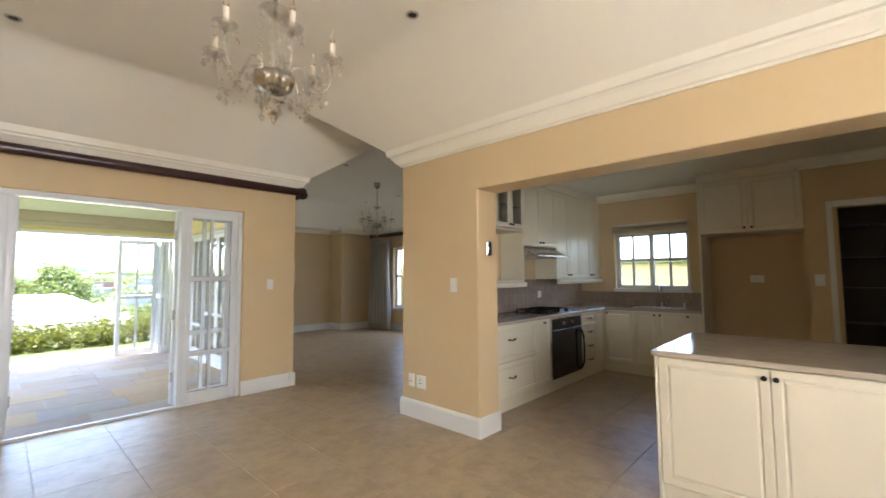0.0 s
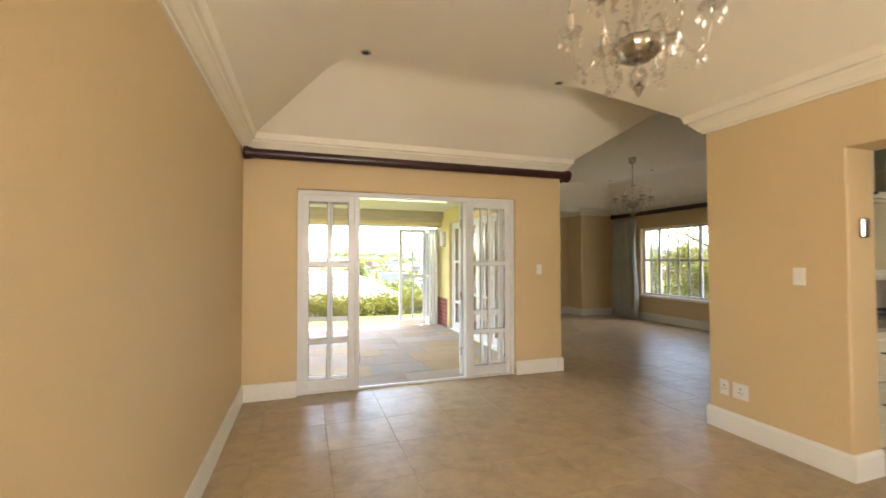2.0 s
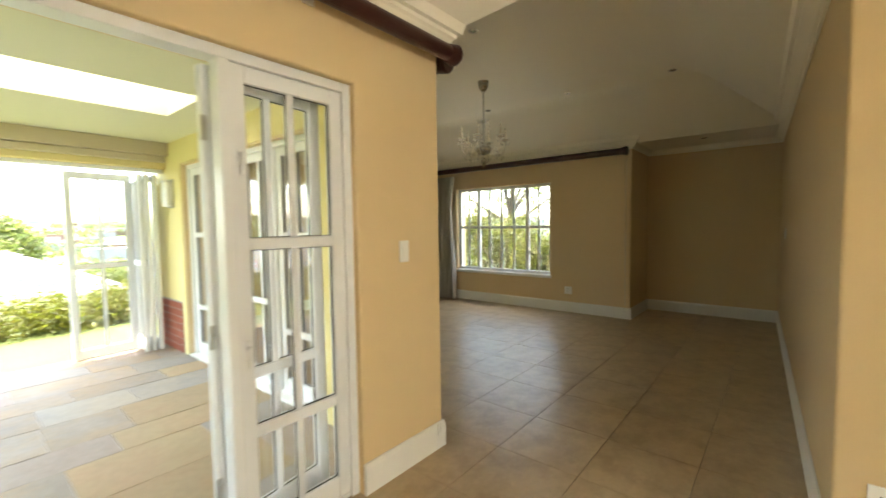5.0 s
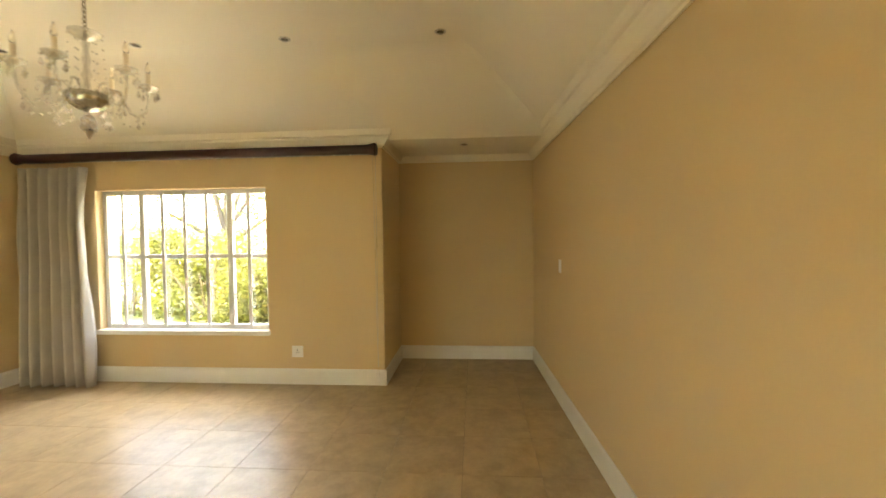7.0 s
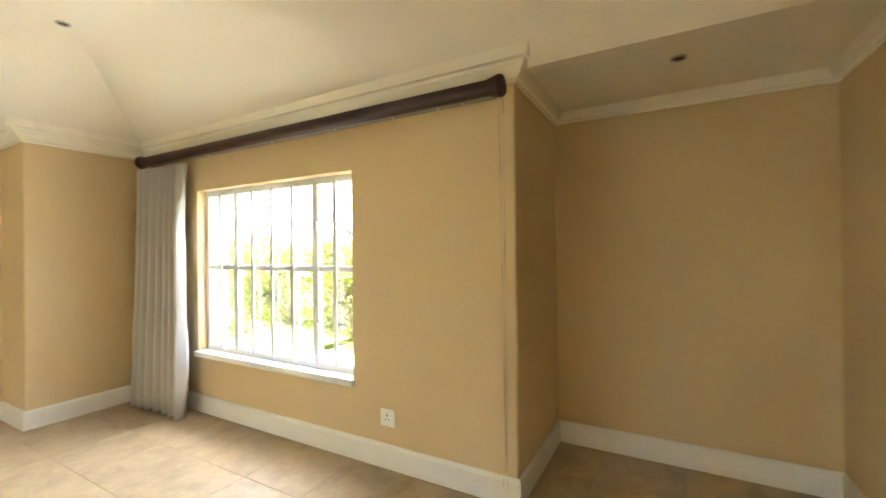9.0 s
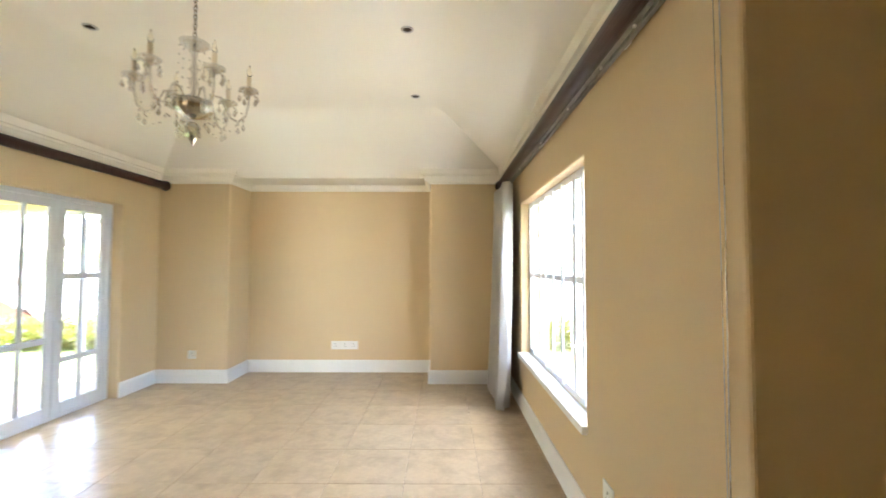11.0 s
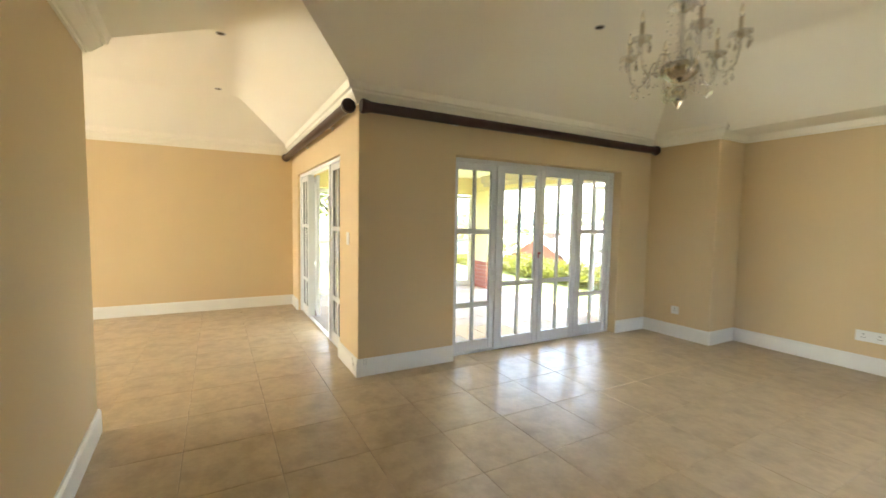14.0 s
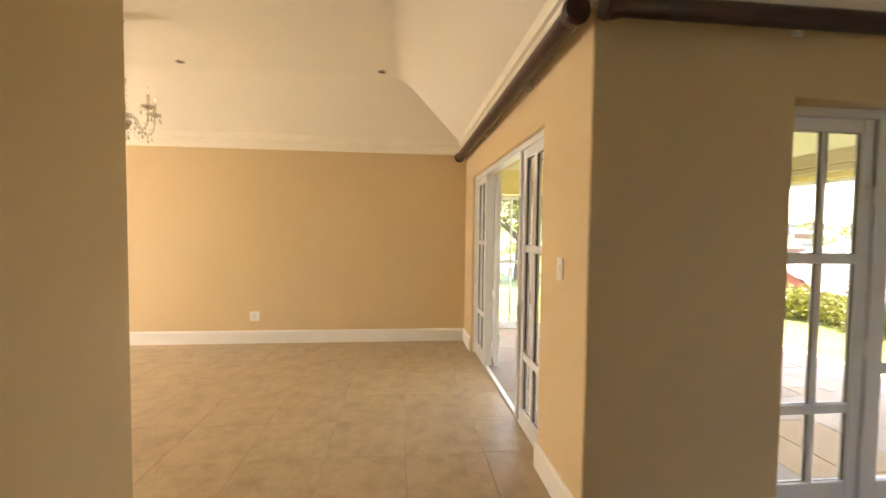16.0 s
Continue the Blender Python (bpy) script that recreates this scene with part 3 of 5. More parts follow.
track = thing("curtain_track", "slim grey metal double curtain track behind the dark pole", "curtain track")
for out in (0.070, 0.036):
    part("rail", boxes((XW - out, YR + 0.10, 2.372, XW - out + 0.024, YF - 0.12, 2.394), bevel=0.003), TRACK, track, "grey metal double rail")
for k in range(5):
    part("bracket", boxes((XW - 0.074, YR + 0.45 + 0.8 * k, 2.395, XW - 0.001, YR + 0.475 + 0.8 * k, 2.402), bevel=0.002), ALU, track)
for k in range(6):
    part("glider", boxes((XW - 0.063, YR + 0.3 + 0.17 * k * (k + 1) / 2, 2.360, XW - 0.053, YR + 0.312 + 0.17 * k * (k + 1) / 2, 2.3715)), PLASTIC, track)
part("cord", tube([(XW - 0.013, YR + 0.092, 2.39), (XW - 0.011, YR + 0.084, 1.6), (XW - 0.012, YR + 0.078, 0.8), (XW - 0.011, YR + 0.072, 0.20)], 0.0018, 6), STEEL, track, "thin grey pull cord")
part("cord", tube([(XW - 0.012, YR + 0.065, 2.39), (XW - 0.010, YR + 0.064, 1.6), (XW - 0.012, YR + 0.066, 0.8), (XW - 0.011, YR + 0.065, 0.20)], 0.0022, 6), STEEL, track, "thin grey pull cord")
for tx, ty, turn in ((XW - 0.018, YR + 0.07, -90), (XC + 0.018, YA + 0.06, 90), (XC - 0.06, YA - 0.018, 0)):
    tension = thing("cord_tensioner", "small pale cord pulley fixed to the skirting board", "cord pulley", pose(tx, ty, 0.075, 0, 0, turn))
    part("plate", boxes((-0.009, -0.005, -0.045, 0.009, 0.0, 0.045), bevel=0.002), PLASTIC, tension)
    part("wheel", cyl(bmesh.new(), (0, -0.016, 0.028), (0, -0.005, 0.028), 0.011, n=14), PLASTIC, tension)
    part("loop", tube([(-0.011, -0.011, 0.09), (-0.011, -0.011, 0.03), (-0.006, -0.011, 0.018), (0, -0.011, 0.015), (0.006, -0.011, 0.018), (0.011, -0.011, 0.03), (0.011, -0.011, 0.09)], 0.0018, 6), STEEL, tension)
for px, py, sx, sy in ((0.2, YA, 0, -1), (1.6, YA, 0, -1), (XC, 6.0, 1, 0), (XC, 8.1, 1, 0), (XW, 5.7, -1, 0), (XW, 8.2, -1, 0)):
    hook = thing("pole_bracket", "small white bracket holding the curtain pole", "bracket", pose(px, py, ZR - 0.02, 0, 0, 0 if sy else 90))
    part("plate", boxes((-0.03, -0.012 if sy or sx > 0 else 0.0, -0.012, 0.03, 0.0 if sy or sx > 0 else 0.012, 0.02), bevel=0.003), PLASTIC, hook)
    v = -1 if (sy or sx > 0) else 1
    part("arm", boxes((-0.012, min(0, v * 0.05), 0.003, 0.012, max(0, v * 0.05), 0.012), bevel=0.002), PLASTIC, hook)

# curtain bunched at the window's far end
bm = bmesh.new()
rows = []
for j in range(13):
    z = 0.02 + (2.30 - 0.02) * j / 12
    tight = 0.86 + 0.14 * abs(j / 12 - 0.75) / 0.75
    ring = []
    for i in range(121):
        u = i / 120
        y = YF - 0.13 - u * 0.86 * tight
        x = XW - 0.125 - 0.05 * (1 - j / 12) ** 2 + (0.058 + 0.012 * math.sin(7 * u)) * (1.25 - 0.25 * j / 12) * math.sin(u * 2 * math.pi * 7 + 0.5 * math.sin(3 * z)) - 0.02 * (1 - j / 12)
        ring.append(bm.verts.new((x, y, z)))
    rows.append(ring)
for lo, hi in zip(rows, rows[1:]):
    for k in range(120):
        bm.faces.new((lo[k], lo[k + 1], hi[k + 1], hi[k]))
cur = part("curtain", bm, CURTAIN, smooth=True)
cur.modifiers.new("thick", "SOLIDIFY").thickness = 0.004
tagged(cur, "grey linen curtain drawn aside, hanging from the dark pole", "curtain")


# ---- chandeliers ----
def chandelier(at, label):
    """A five-armed crystal chandelier hung by a chain from a ceiling cup."""
    root = thing("chandelier", label, "chandelier", pose(*at) @ Matrix.Scale(1.03, 4))
    part("ceiling_cup", spin([(0.010, -0.110), (0.022, -0.106), (0.038, -0.092), (0.052, -0.066), (0.058, -0.036), (0.056, -0.012), (0.062, -0.008), (0.062, 0.0)]), SILVER, root, "tarnished metal ceiling cup", smooth=True)
    chain = bmesh.new()
    for k in range(14):
        z, c = -0.105 - k * 0.024, k % 2
        pts = [(0.008 * math.cos(q) * (1 - c), 0.008 * math.cos(q) * c, z + 0.016 * math.sin(q)) for q in [i * math.pi / 6 for i in range(13)]]
        link = tube(pts, 0.0034, 6)
        me = bpy.data.meshes.new("link")
        link.to_mesh(me)
        link.free()
        chain.from_mesh(me)
        bpy.data.meshes.remove(me)
    part("chain", chain, SILVER, root, "thin metal chain")
    part("top_dish", spin([(0.012, -0.475), (0.03, -0.470), (0.06, -0.455), (0.072, -0.435), (0.066, -0.437), (0.03, -0.462), (0.012, -0.466)], 20), CRYSTAL, root, "small clear glass dish", smooth=True)
    part("column", spin([(0.01, -0.76), (0.018, -0.72), (0.012, -0.68), (0.024, -0.65), (0.012, -0.61), (0.02, -0.57), (0.011, -0.53), (0.018, -0.49), (0.008, -0.44)], 14), CRYSTAL, root, smooth=True)
    part("stem", cyl(bmesh.new(), (0, 0, -0.92), (0, 0, -0.43), 0.004, n=8), CHROME, root)
    part("bowl", spin([(0.012, -0.835), (0.05, -0.822), (0.082, -0.795), (0.09, -0.765), (0.085, -0.745), (0.05, -0.738), (0.02, -0.735)], 60, flutes=10), SILVER, root, "fluted tarnished silver bowl", smooth=True)
    part("lower_ball", ball(bmesh.new(), (0, 0, -0.885), 0.036, 2), CRYSTAL, root)
    part("finial", spin([(0.002, -0.975), (0.012, -0.955), (0.022, -0.935), (0.014, -0.922), (0.006, -0.918)], 12), SILVER, root)
    drop_bm = bmesh.new()
    ball(drop_bm, (0, 0, 0.022), 0.008, 1)
    bmesh.ops.create_cone(drop_bm, segments=6, radius1=0.012, radius2=0.001, depth=0.026, matrix=Matrix.Translation((0, 0, -0.006)) @ pose(0, 0, 0, 0, 0, 0))
    bmesh.ops.create_cone(drop_bm, segments=6, radius1=0.001, radius2=0.012, depth=0.016, matrix=Matrix.Translation((0, 0, -0.027)))
    bmesh.ops.recalc_face_normals(drop_bm, faces=drop_bm.faces)
    drop = bpy.data.meshes.new("crystal_drop")
    drop_bm.to_mesh(drop)
    drop_bm.free()
    drop.materials.append(CRYSTAL)
    bead_bm = ball(bmesh.new(), (0, 0, 0), 0.0065, 1)
    bead = bpy.data.meshes.new("bead")
    bead_bm.to_mesh(bead)
    bead_bm.free()
    bead.materials.append(CRYSTAL)

    def hang(mesh, x, y, z, parent, name):
        o = new(name, mesh)
        o.parent, o.location = parent, (x, y, z)

    for k in range(6):
        q = 2 * math.pi * k / 6 + 0.35
        c, s = math.cos(q), math.sin(q)
        arm_pts = [(0.05, -0.755), (0.09, -0.70), (0.13, -0.705), (0.155, -0.76), (0.175, -0.81), (0.21, -0.825), (0.245, -0.79), (0.258, -0.73), (0.26, -0.675)]
        fine = []
        for i in range(len(arm_pts) - 1):
            (r0, z0), (r1, z1) = arm_pts[i], arm_pts[i + 1]
            fine += [(r0 + (r1 - r0) * w, z0 + (z1 - z0) * w) for w in (0, 0.5)]
        fine.append(arm_pts[-1])
        part("arm", tube([(r * c, r * s, z) for r, z in fine], 0.0065, 8), CRYSTAL, root, smooth=True)
        x, y = 0.26 * c, 0.26 * s
        part("drip_pan", spin([(0.006, -0.676), (0.02, -0.672), (0.044, -0.655), (0.05, -0.645), (0.046, -0.647), (0.02, -0.664), (0.006, -0.666)], 16, (x, y, 0)), CRYSTAL, root, smooth=True)
        part("socket_cup", cyl(bmesh.new(), (x, y, -0.668), (x, y, -0.645), 0.012, 0.014, 10), CHROME, root)
        candle = part("candle", cyl(bmesh.new(), (x, y, -0.645), (x, y, -0.575), 0.0115, n=12), CANDLE, root)
        part("bulb", spin([(0.006, -0.575), (0.013, -0.560), (0.012, -0.545), (0.006, -0.525), (0.001, -0.508)], 10, (x, y, 0)), BULB, candle, smooth=True)
        for i in range(5):
            w = 2 * math.pi * i / 5
            hang(drop, x + 0.046 * math.cos(w), y + 0.046 * math.sin(w), -0.685, root, "crystal_drop")
        for i in range(7):
            w = i / 6
            hang(bead, (0.068 - 0.0 * w) * c + 0.01 * w * c, 0.068 * s + 0.01 * w * s, -0.455 - 0.29 * w, root, "bead")
        for r, z in ((0.15, -0.80), (0.21, -0.86), (0.235, -0.84)):
            hang(drop, r * c, r * s, z, root, "crystal_drop")
        for i in range(1, 6):
            w = i / 6
            hang(bead, (0.09 + 0.165 * w) * c, (0.09 + 0.165 * w) * s, -0.755 - 0.16 * math.sin(math.pi * w) + 0.07 * w, root, "bead")
        hang(drop, 0.075 * math.cos(q + 0.5), 0.075 * math.sin(q + 0.5), -0.86, root, "crystal_drop")
        hang(drop, 0.03 * math.cos(q + 0.2), 0.03 * math.sin(q + 0.2), -0.90, root, "crystal_drop")
    return root


chandelier((4.67, 6.14, Z1), "crystal chandelier with candle arms above the lounge floor")
chandelier((0.775, 1.945, Z1 - 0.02), "crystal chandelier with candle arms above the dining area")


# ---- downlights, switches, sockets ----
def downlight(x, y, z):
    root = thing("downlight", "small recessed metal ceiling downlight, switched off", "downlight", pose(x, y, z), "ceiling downlights")
    part("rim", spin([(0.028, 0.0), (0.030, -0.006), (0.042, -0.005), (0.045, -0.0005), (0.045, 0.0)], 24), STEEL, root, smooth=True)
    part("lamp", spin([(0.001, -0.0045), (0.02, -0.004), (0.0285, -0.002), (0.0285, 0.0)], 20), OVEN_GLASS, root, "dark glass lamp")


for x, y, z in [(5.77, 4.36, Z1), (5.77, 5.57, Z1), (5.75, 6.78, Z1), (5.73, 7.92, Z1), (3.57, 6.75, Z1), (3.55, 7.92, Z1), (3.55, 5.49, Z1), (1.73, 2.01, Z1), (-0.08, 3.96, Z1), (-0.08, 2.0, Z1), (1.77, 3.97, Z1), (7.1, 4.22, Z0), (4.9, 1.4, 2.58), (4.9, -0.3, 2.58)]:
    downlight(x, y, z)


def plate(kind, label, m, w, h, rockers=1):
    """A wall plate facing -v, with rockers or socket holes."""
    root = thing(kind, label, "light switch" if "switch" in kind else "power socket", m)
    part("plate", boxes((-w / 2, -0.009, -h / 2, w / 2, 0, h / 2), bevel=0.003), PLASTIC, root)
    if "switch" in kind:
        part("rocker", boxes((-w * 0.22, -0.013, -h * 0.22, w * 0.22, -0.008, h * 0.22), bevel=0.002), PLASTIC, root)
    else:
        for i in range(rockers):
            u = (i + 0.5) / rockers * w - w / 2
            part("outlet", boxes((u - 0.004, -0.0105, 0.012, u + 0.004, -0.0085, 0.024), (u - 0.016, -0.0105, -0.016, u - 0.008, -0.0085, -0.008), (u + 0.008, -0.0105, -0.016, u + 0.016, -0.0085, -0.008)), GASKET, root, "dark socket holes")
            part("rocker", boxes((u + 0.018, -0.013, 0.012, u + 0.028, -0.008, 0.030), bevel=0.001), PLASTIC, root)
    return root


N, E_, W_ = lambda x, y, z: pose(x, y, z), lambda x, y, z: pose(x, y, z, 0, 0, -90), lambda x, y, z: pose(x, y, z, 0, 0, 90)
plate("light_switch", "white light switch beside the veranda doors", N(2.17, YA, 1.255), 0.072, 0.12)
plate("light_switch", "white light switch on the pillar", E_(XP, 2.51, 1.26), 0.075, 0.12)
plate("light_switch", "white light switch on the lounge partition", pose(6.42, PY(6.42), 1.255, 0, 0, 182.1), 0.072, 0.12)
plate("power_socket", "white double socket low on the pillar", E_(XP, 2.93, 0.345), 0.12, 0.12, 1)
plate("power_socket", "small white blank plate beside a socket", E_(XP, 3.06, 0.345), 0.075, 0.12, 1)
plate("power_socket", "white wall socket under the window", E_(XW, 5.98, 0.345), 0.12, 0.12, 1)
plate("power_socket", "white wall socket beside the alcove", N(2.93, YF, 0.345), 0.10, 0.10, 1)
plate("power_socket", "long white socket strip in the alcove", N(4.67, YB, 0.36), 0.36, 0.11, 3)
plate("power_socket", "white wall socket low on the dining wall", W_(XL, 2.33, 0.345), 0.12, 0.12, 1)


# ---- veranda ----
VX, VY, VZ = -1.75, 9.22, 2.38          # west wall face, north edge, ceiling
structure("veranda_floor", boxes((VX - 0.25, YA + 0.09, -0.25, XC - 0.12, VY + 0.12, -0.0235)), MORTAR, "mortar bed of the slate paved veranda", "floor")
SKY_X, SKY_Y = (-0.65, 1.82), (6.75, 7.52)
bm = bmesh.new()
box(bm, VX - 0.25, YA + 0.25, VZ, XC - 0.25, SKY_Y[0], VZ + 0.45)
box(bm, VX - 0.25, SKY_Y[1], VZ, XC - 0.25, VY + 0.3, VZ + 0.45)
box(bm, VX - 0.25, SKY_Y[0], VZ, SKY_X[0], SKY_Y[1], VZ + 0.45)
box(bm, SKY_X[1], SKY_Y[0], VZ, XC - 0.25, SKY_Y[1], VZ + 0.45)
structure("veranda_ceiling", bm, material("veranda_ceiling_paint", (0.68, 0.67, 0.50), 0.75, vary=0.02), "pale painted veranda ceiling with a long skylight", "ceiling")
structure("veranda_roof", boxes((VX - 0.4, YA + 0.25, VZ + 0.46, XC - 0.25, VY + 0.85, VZ + 0.55)), SHINGLE, "plain roof slab over the veranda", "roof")
top = new("skylight_light", bpy.data.lights.new("skylight_light", "AREA"))
top.data.shape, top.data.size, top.data.size_y, top.data.energy, top.data.color = "RECTANGLE", SKY_X[1] - SKY_X[0] - 0.02, SKY_Y[1] - SKY_Y[0] - 0.02, SKYLIGHT_W, (1.0, 0.98, 0.94)
top.matrix_world = pose((SKY_X[0] + SKY_X[1]) / 2, (SKY_Y[0] + SKY_Y[1]) / 2, VZ + 0.44)
# fill lamp added in the made-up south window
end_light = new("added_fill_light", bpy.data.lights.new("added_fill_light", "AREA"))
end_light.data.shape, end_light.data.size, end_light.data.size_y, end_light.data.energy, end_light.data.color = "RECTANGLE", 1.76, 1.1, SOUTH_W, (1.0, 0.96, 0.90)
end_light.matrix_world = pose(XP - 1.55 - 0.9, YS - 0.26, 1.475, 90, 0, 0)
# fill lamp added outside, hidden above the lounge window, in place of sky light
side_light = new("added_fill_light", bpy.data.lights.new("added_fill_light", "AREA"))
side_light.data.shape, side_light.data.size, side_light.data.size_y, side_light.data.energy, side_light.data.color = "RECTANGLE", 1.86, 0.8, EAST_W, (1.0, 0.98, 0.92)
side_light.matrix_world = look((XW + 1.35, (WW[0] + WW[1]) / 2, WWZ[1] + 0.78), (XW - 1.2, (WW[0] + WW[1]) / 2, 1.3))

structure("veranda_wall_west", pierced(pose(VX, YA + 0.25, 0, 0, 0, 90), VY - YA - 0.25, 0.25, -0.25, VZ + 0.45, [(0.16, 3.75, -0.25, 2.02)], r=0.008), YELLOW, "yellow plastered veranda wall with a wide opening", "wall")
structure("veranda_wall_south", boxes((VX - 0.25, YA, -0.25, XL - 0.25, YA + 0.25, VZ + 0.45)), YELLOW, "yellow plastered veranda wall", "wall")
structure("veranda_pier", boxes((VX + 0.001, VY - 0.20, -0.25, -1.25, VY, 2.10), bevel=0.006), YELLOW, "yellow plastered corner pier with a brick base", "pier")
structure("veranda_lintel", boxes((VX, VY - 0.26, 2.10, XC - 0.25, VY, VZ), bevel=0.004), YELLOW, "yellow plastered lintel over the garden opening", "lintel")
# the outer faces of the house walls
structure("veranda_plaster_1", boxes((XL - 0.25, YA + 0.252, -0.03, DA[0] - 0.02, YA + 0.262, VZ), (DA[0] - 0.02, YA + 0.252, 2.12, DA[1] + 0.02, YA + 0.262, VZ), (DA[1] + 0.02, YA + 0.252, -0.03, XC - 0.265, YA + 0.262, VZ)), YELLOW, "yellow outside plaster beside the dining doors", "wall")
structure("veranda_plaster_2", boxes((XC - 0.262, YA + 0.265, -0.03, XC - 0.252, DB[0] - 0.02, VZ), (XC - 0.262, DB[0] - 0.02, 2.12, XC - 0.252, DB[1] + 0.02, VZ), (XC - 0.262, DB[1] + 0.02, -0.03, XC - 0.252, VY + 0.1, VZ)), YELLOW, "yellow outside plaster beside the lounge doors", "wall")
blind = thing("roller_blind", "rolled-up beige canvas blind under the veranda ceiling", "blind")
part("pelmet", boxes((-1.25, VY - 0.40, 2.235, XC - 0.27, VY - 0.262, 2.379), bevel=0.004), BEIGE, blind)
part("hem_bar", boxes((-1.22, VY - 0.36, 2.16, XC - 0.29, VY - 0.30, 2.232), bevel=0.006), BEIGE, blind)
structure("door_track", boxes((-1.25, VY - 0.16, 2.06, XC - 0.262, VY - 0.06, 2.099), bevel=0.003), ALU, "white sliding door track under the lintel", "door track")


def brick_base(name, m, cols, rows, mat_wall=None):
    root = thing(name, "red face brick base of a veranda pier", "brick base", m, kind="structure")
    w = cols * 0.23
    part("mortar", boxes((0, 0.004, -0.03, w, 0.014, rows * 0.083 - 0.01)), MORTAR, root)
    bmb = box(bmesh.new(), 0.004, -0.004, 0.0, 0.222, 0.012, 0.073, bevel=0.003)
    me = bpy.data.meshes.new("brick")
    bmb.to_mesh(me)
    bmb.free()
    me.materials.append(BRICK)
    half = box(bmesh.new(), 0.004, -0.004, 0.0, 0.107, 0.012, 0.073, bevel=0.003)
    me2 = bpy.data.meshes.new("half_brick")
    half.to_mesh(me2)
    half.free()
    me2.materials.append(BRICK)
    for j in range(rows):
        us = [(k * 0.23, me) for k in range(cols)] if j % 2 == 0 else [(0, me2), *[(0.115 + k * 0.23, me) for k in range(cols - 1)], (w - 0.115, me2)]
        for u, mesh in us:
            o = new("brick", mesh)
            o.parent, o.location = root, (u, 0, -0.02 + j * 0.083)


brick_base("brick_base_1", pose(XC - 0.268, VY + 0.08, 0, 0, 0, -90), 3, 7)
brick_base("brick_base_2", pose(VX + 0.04, VY - 0.215, 0), 2, 7)
brick_base("brick_base_3", pose(-1.238, VY - 0.222, 0, 0, 0, 90), 1, 7)

for k, (x, y, turn, hd) in enumerate(((1.36, VY + 0.02, 4, 0.05), (2.00, VY - 0.20, 84, None), (2.07, VY - 0.20, 86, None), (2.14, VY - 0.20, 88, None))):
    fold = thing("folding_door", "white glazed folding door leaf, pushed open" if k else "white glazed folding door leaf standing ajar", "door", pose(x, y, -0.03, 0, 0, turn), "folding veranda doors")
    leaf("door_leaf", fold, 0, 0.60, 0.01, 2.06, [1.03], 0, handle=(0.03, 1.0, 1) if hd else None)
for k, (y0, y1) in enumerate(((5.45, 6.20), (8.20, 8.98))):
    side = thing("veranda_screen", "white glazed screen panel in the side opening", "glazed screen", pose(VX - 0.08, y0, -0.03, 0, 0, 90), "side screens")
    leaf("screen_frame", side, 0, y1 - y0, 0.01, 2.03, [1.03], 0)
lampw = thing("wall_lamp", "square white outdoor wall lamp with a dark frame", "wall lamp", pose(XC - 0.262, 8.80, 1.80, 0, 0, -90))
part("back_plate", boxes((-0.09, -0.02, -0.16, 0.09, 0, 0.16), bevel=0.004), STEEL, lampw, "dark metal back plate")
part("shade", boxes((-0.075, -0.08, -0.145, 0.075, -0.021, 0.145), bevel=0.012), PLASTIC, lampw, "white opal glass shade")

structure("door_sill", boxes((XC - 0.262, DB[0] + 0.002, -0.0234, XC - 0.121, DB[1] - 0.002, -0.0045), bevel=0.003), WHITE, "white painted sill under the lounge doors", "sill")
# slate paving, course by course
slates = bpy.data.objects["veranda_floor"]
rnd = random.Random(5)
SLATES = [SLATE,
          material("ochre_slate", (0.347, 0.267, 0.167), 0.8, spec=0.25, vary=0.2, scale=3, bump=0.5, fine=18, stain=(0.360, 0.248, 0.155), stain_scale=2.0, random_tone=0.06),
          material("pink_slate", (0.316, 0.242, 0.205), 0.8, spec=0.25, vary=0.2, scale=3, bump=0.5, fine=18, stain=(0.329, 0.279, 0.242), stain_scale=1.4, random_tone=0.06),
          material("grey_slate", (0.285, 0.260, 0.236), 0.8, spec=0.25, vary=0.2, scale=3, bump=0.5, fine=18, stain=(0.347, 0.291, 0.229), stain_scale=1.4, random_tone=0.06)]
y = YA + 0.093
while y < VY + 0.05:
    dep = rnd.choice((0.34, 0.42, 0.50))
    x = VX - rnd.uniform(0, 0.4)
    while x < XC - 0.26:
        w = rnd.uniform(0.40, 0.92)
        a, b, e = max(x, VX) + 0.003, min(x + w, XC - 0.255) - 0.003, min(y + dep, VY + 0.11) - 0.003
        if b - a > 0.06 and e - y > 0.06:
            j = lambda: rnd.uniform(-0.005, 0.005)
            bm = bmesh.new()
            lo = [bm.verts.new((p + j() - a, q + j() - y, 0)) for p, q in ((a, y + 0.003), ((a + b) / 2, y + 0.003), (b, y + 0.003), (b, e), ((a + b) / 2, e), (a, e))]
            hi = [bm.verts.new((v.co.x, v.co.y, 0.016 + rnd.uniform(-0.002, 0.002))) for v in lo]
            bm.faces.new(hi)
            for k in range(6):
                bm.faces.new((lo[k], lo[(k + 1) % 6], hi[(k + 1) % 6], hi[k]))
            o = part("slate", bm, rnd.choice(SLATES), slates)
            o.location = (a, y, -0.036)
        x += w
    y += dep

# ---- garden and distance ----
def lie(x, y):
    d = math.hypot(x - 2, y - 4)
    fall = -0.16 - 6.5 * min(1, max(0, (d - 13) / 14)) ** 1.3 - 9 * min(1, max(0, (d - 27) / 90))
    hill = 34 * min(1, max(0, (d - 130) / 480)) ** 0.9 if d > 130 else 0
    return fall + hill * (0.8 + 0.2 * math.sin(x * 0.011 + 1.3) * math.cos(y * 0.008))


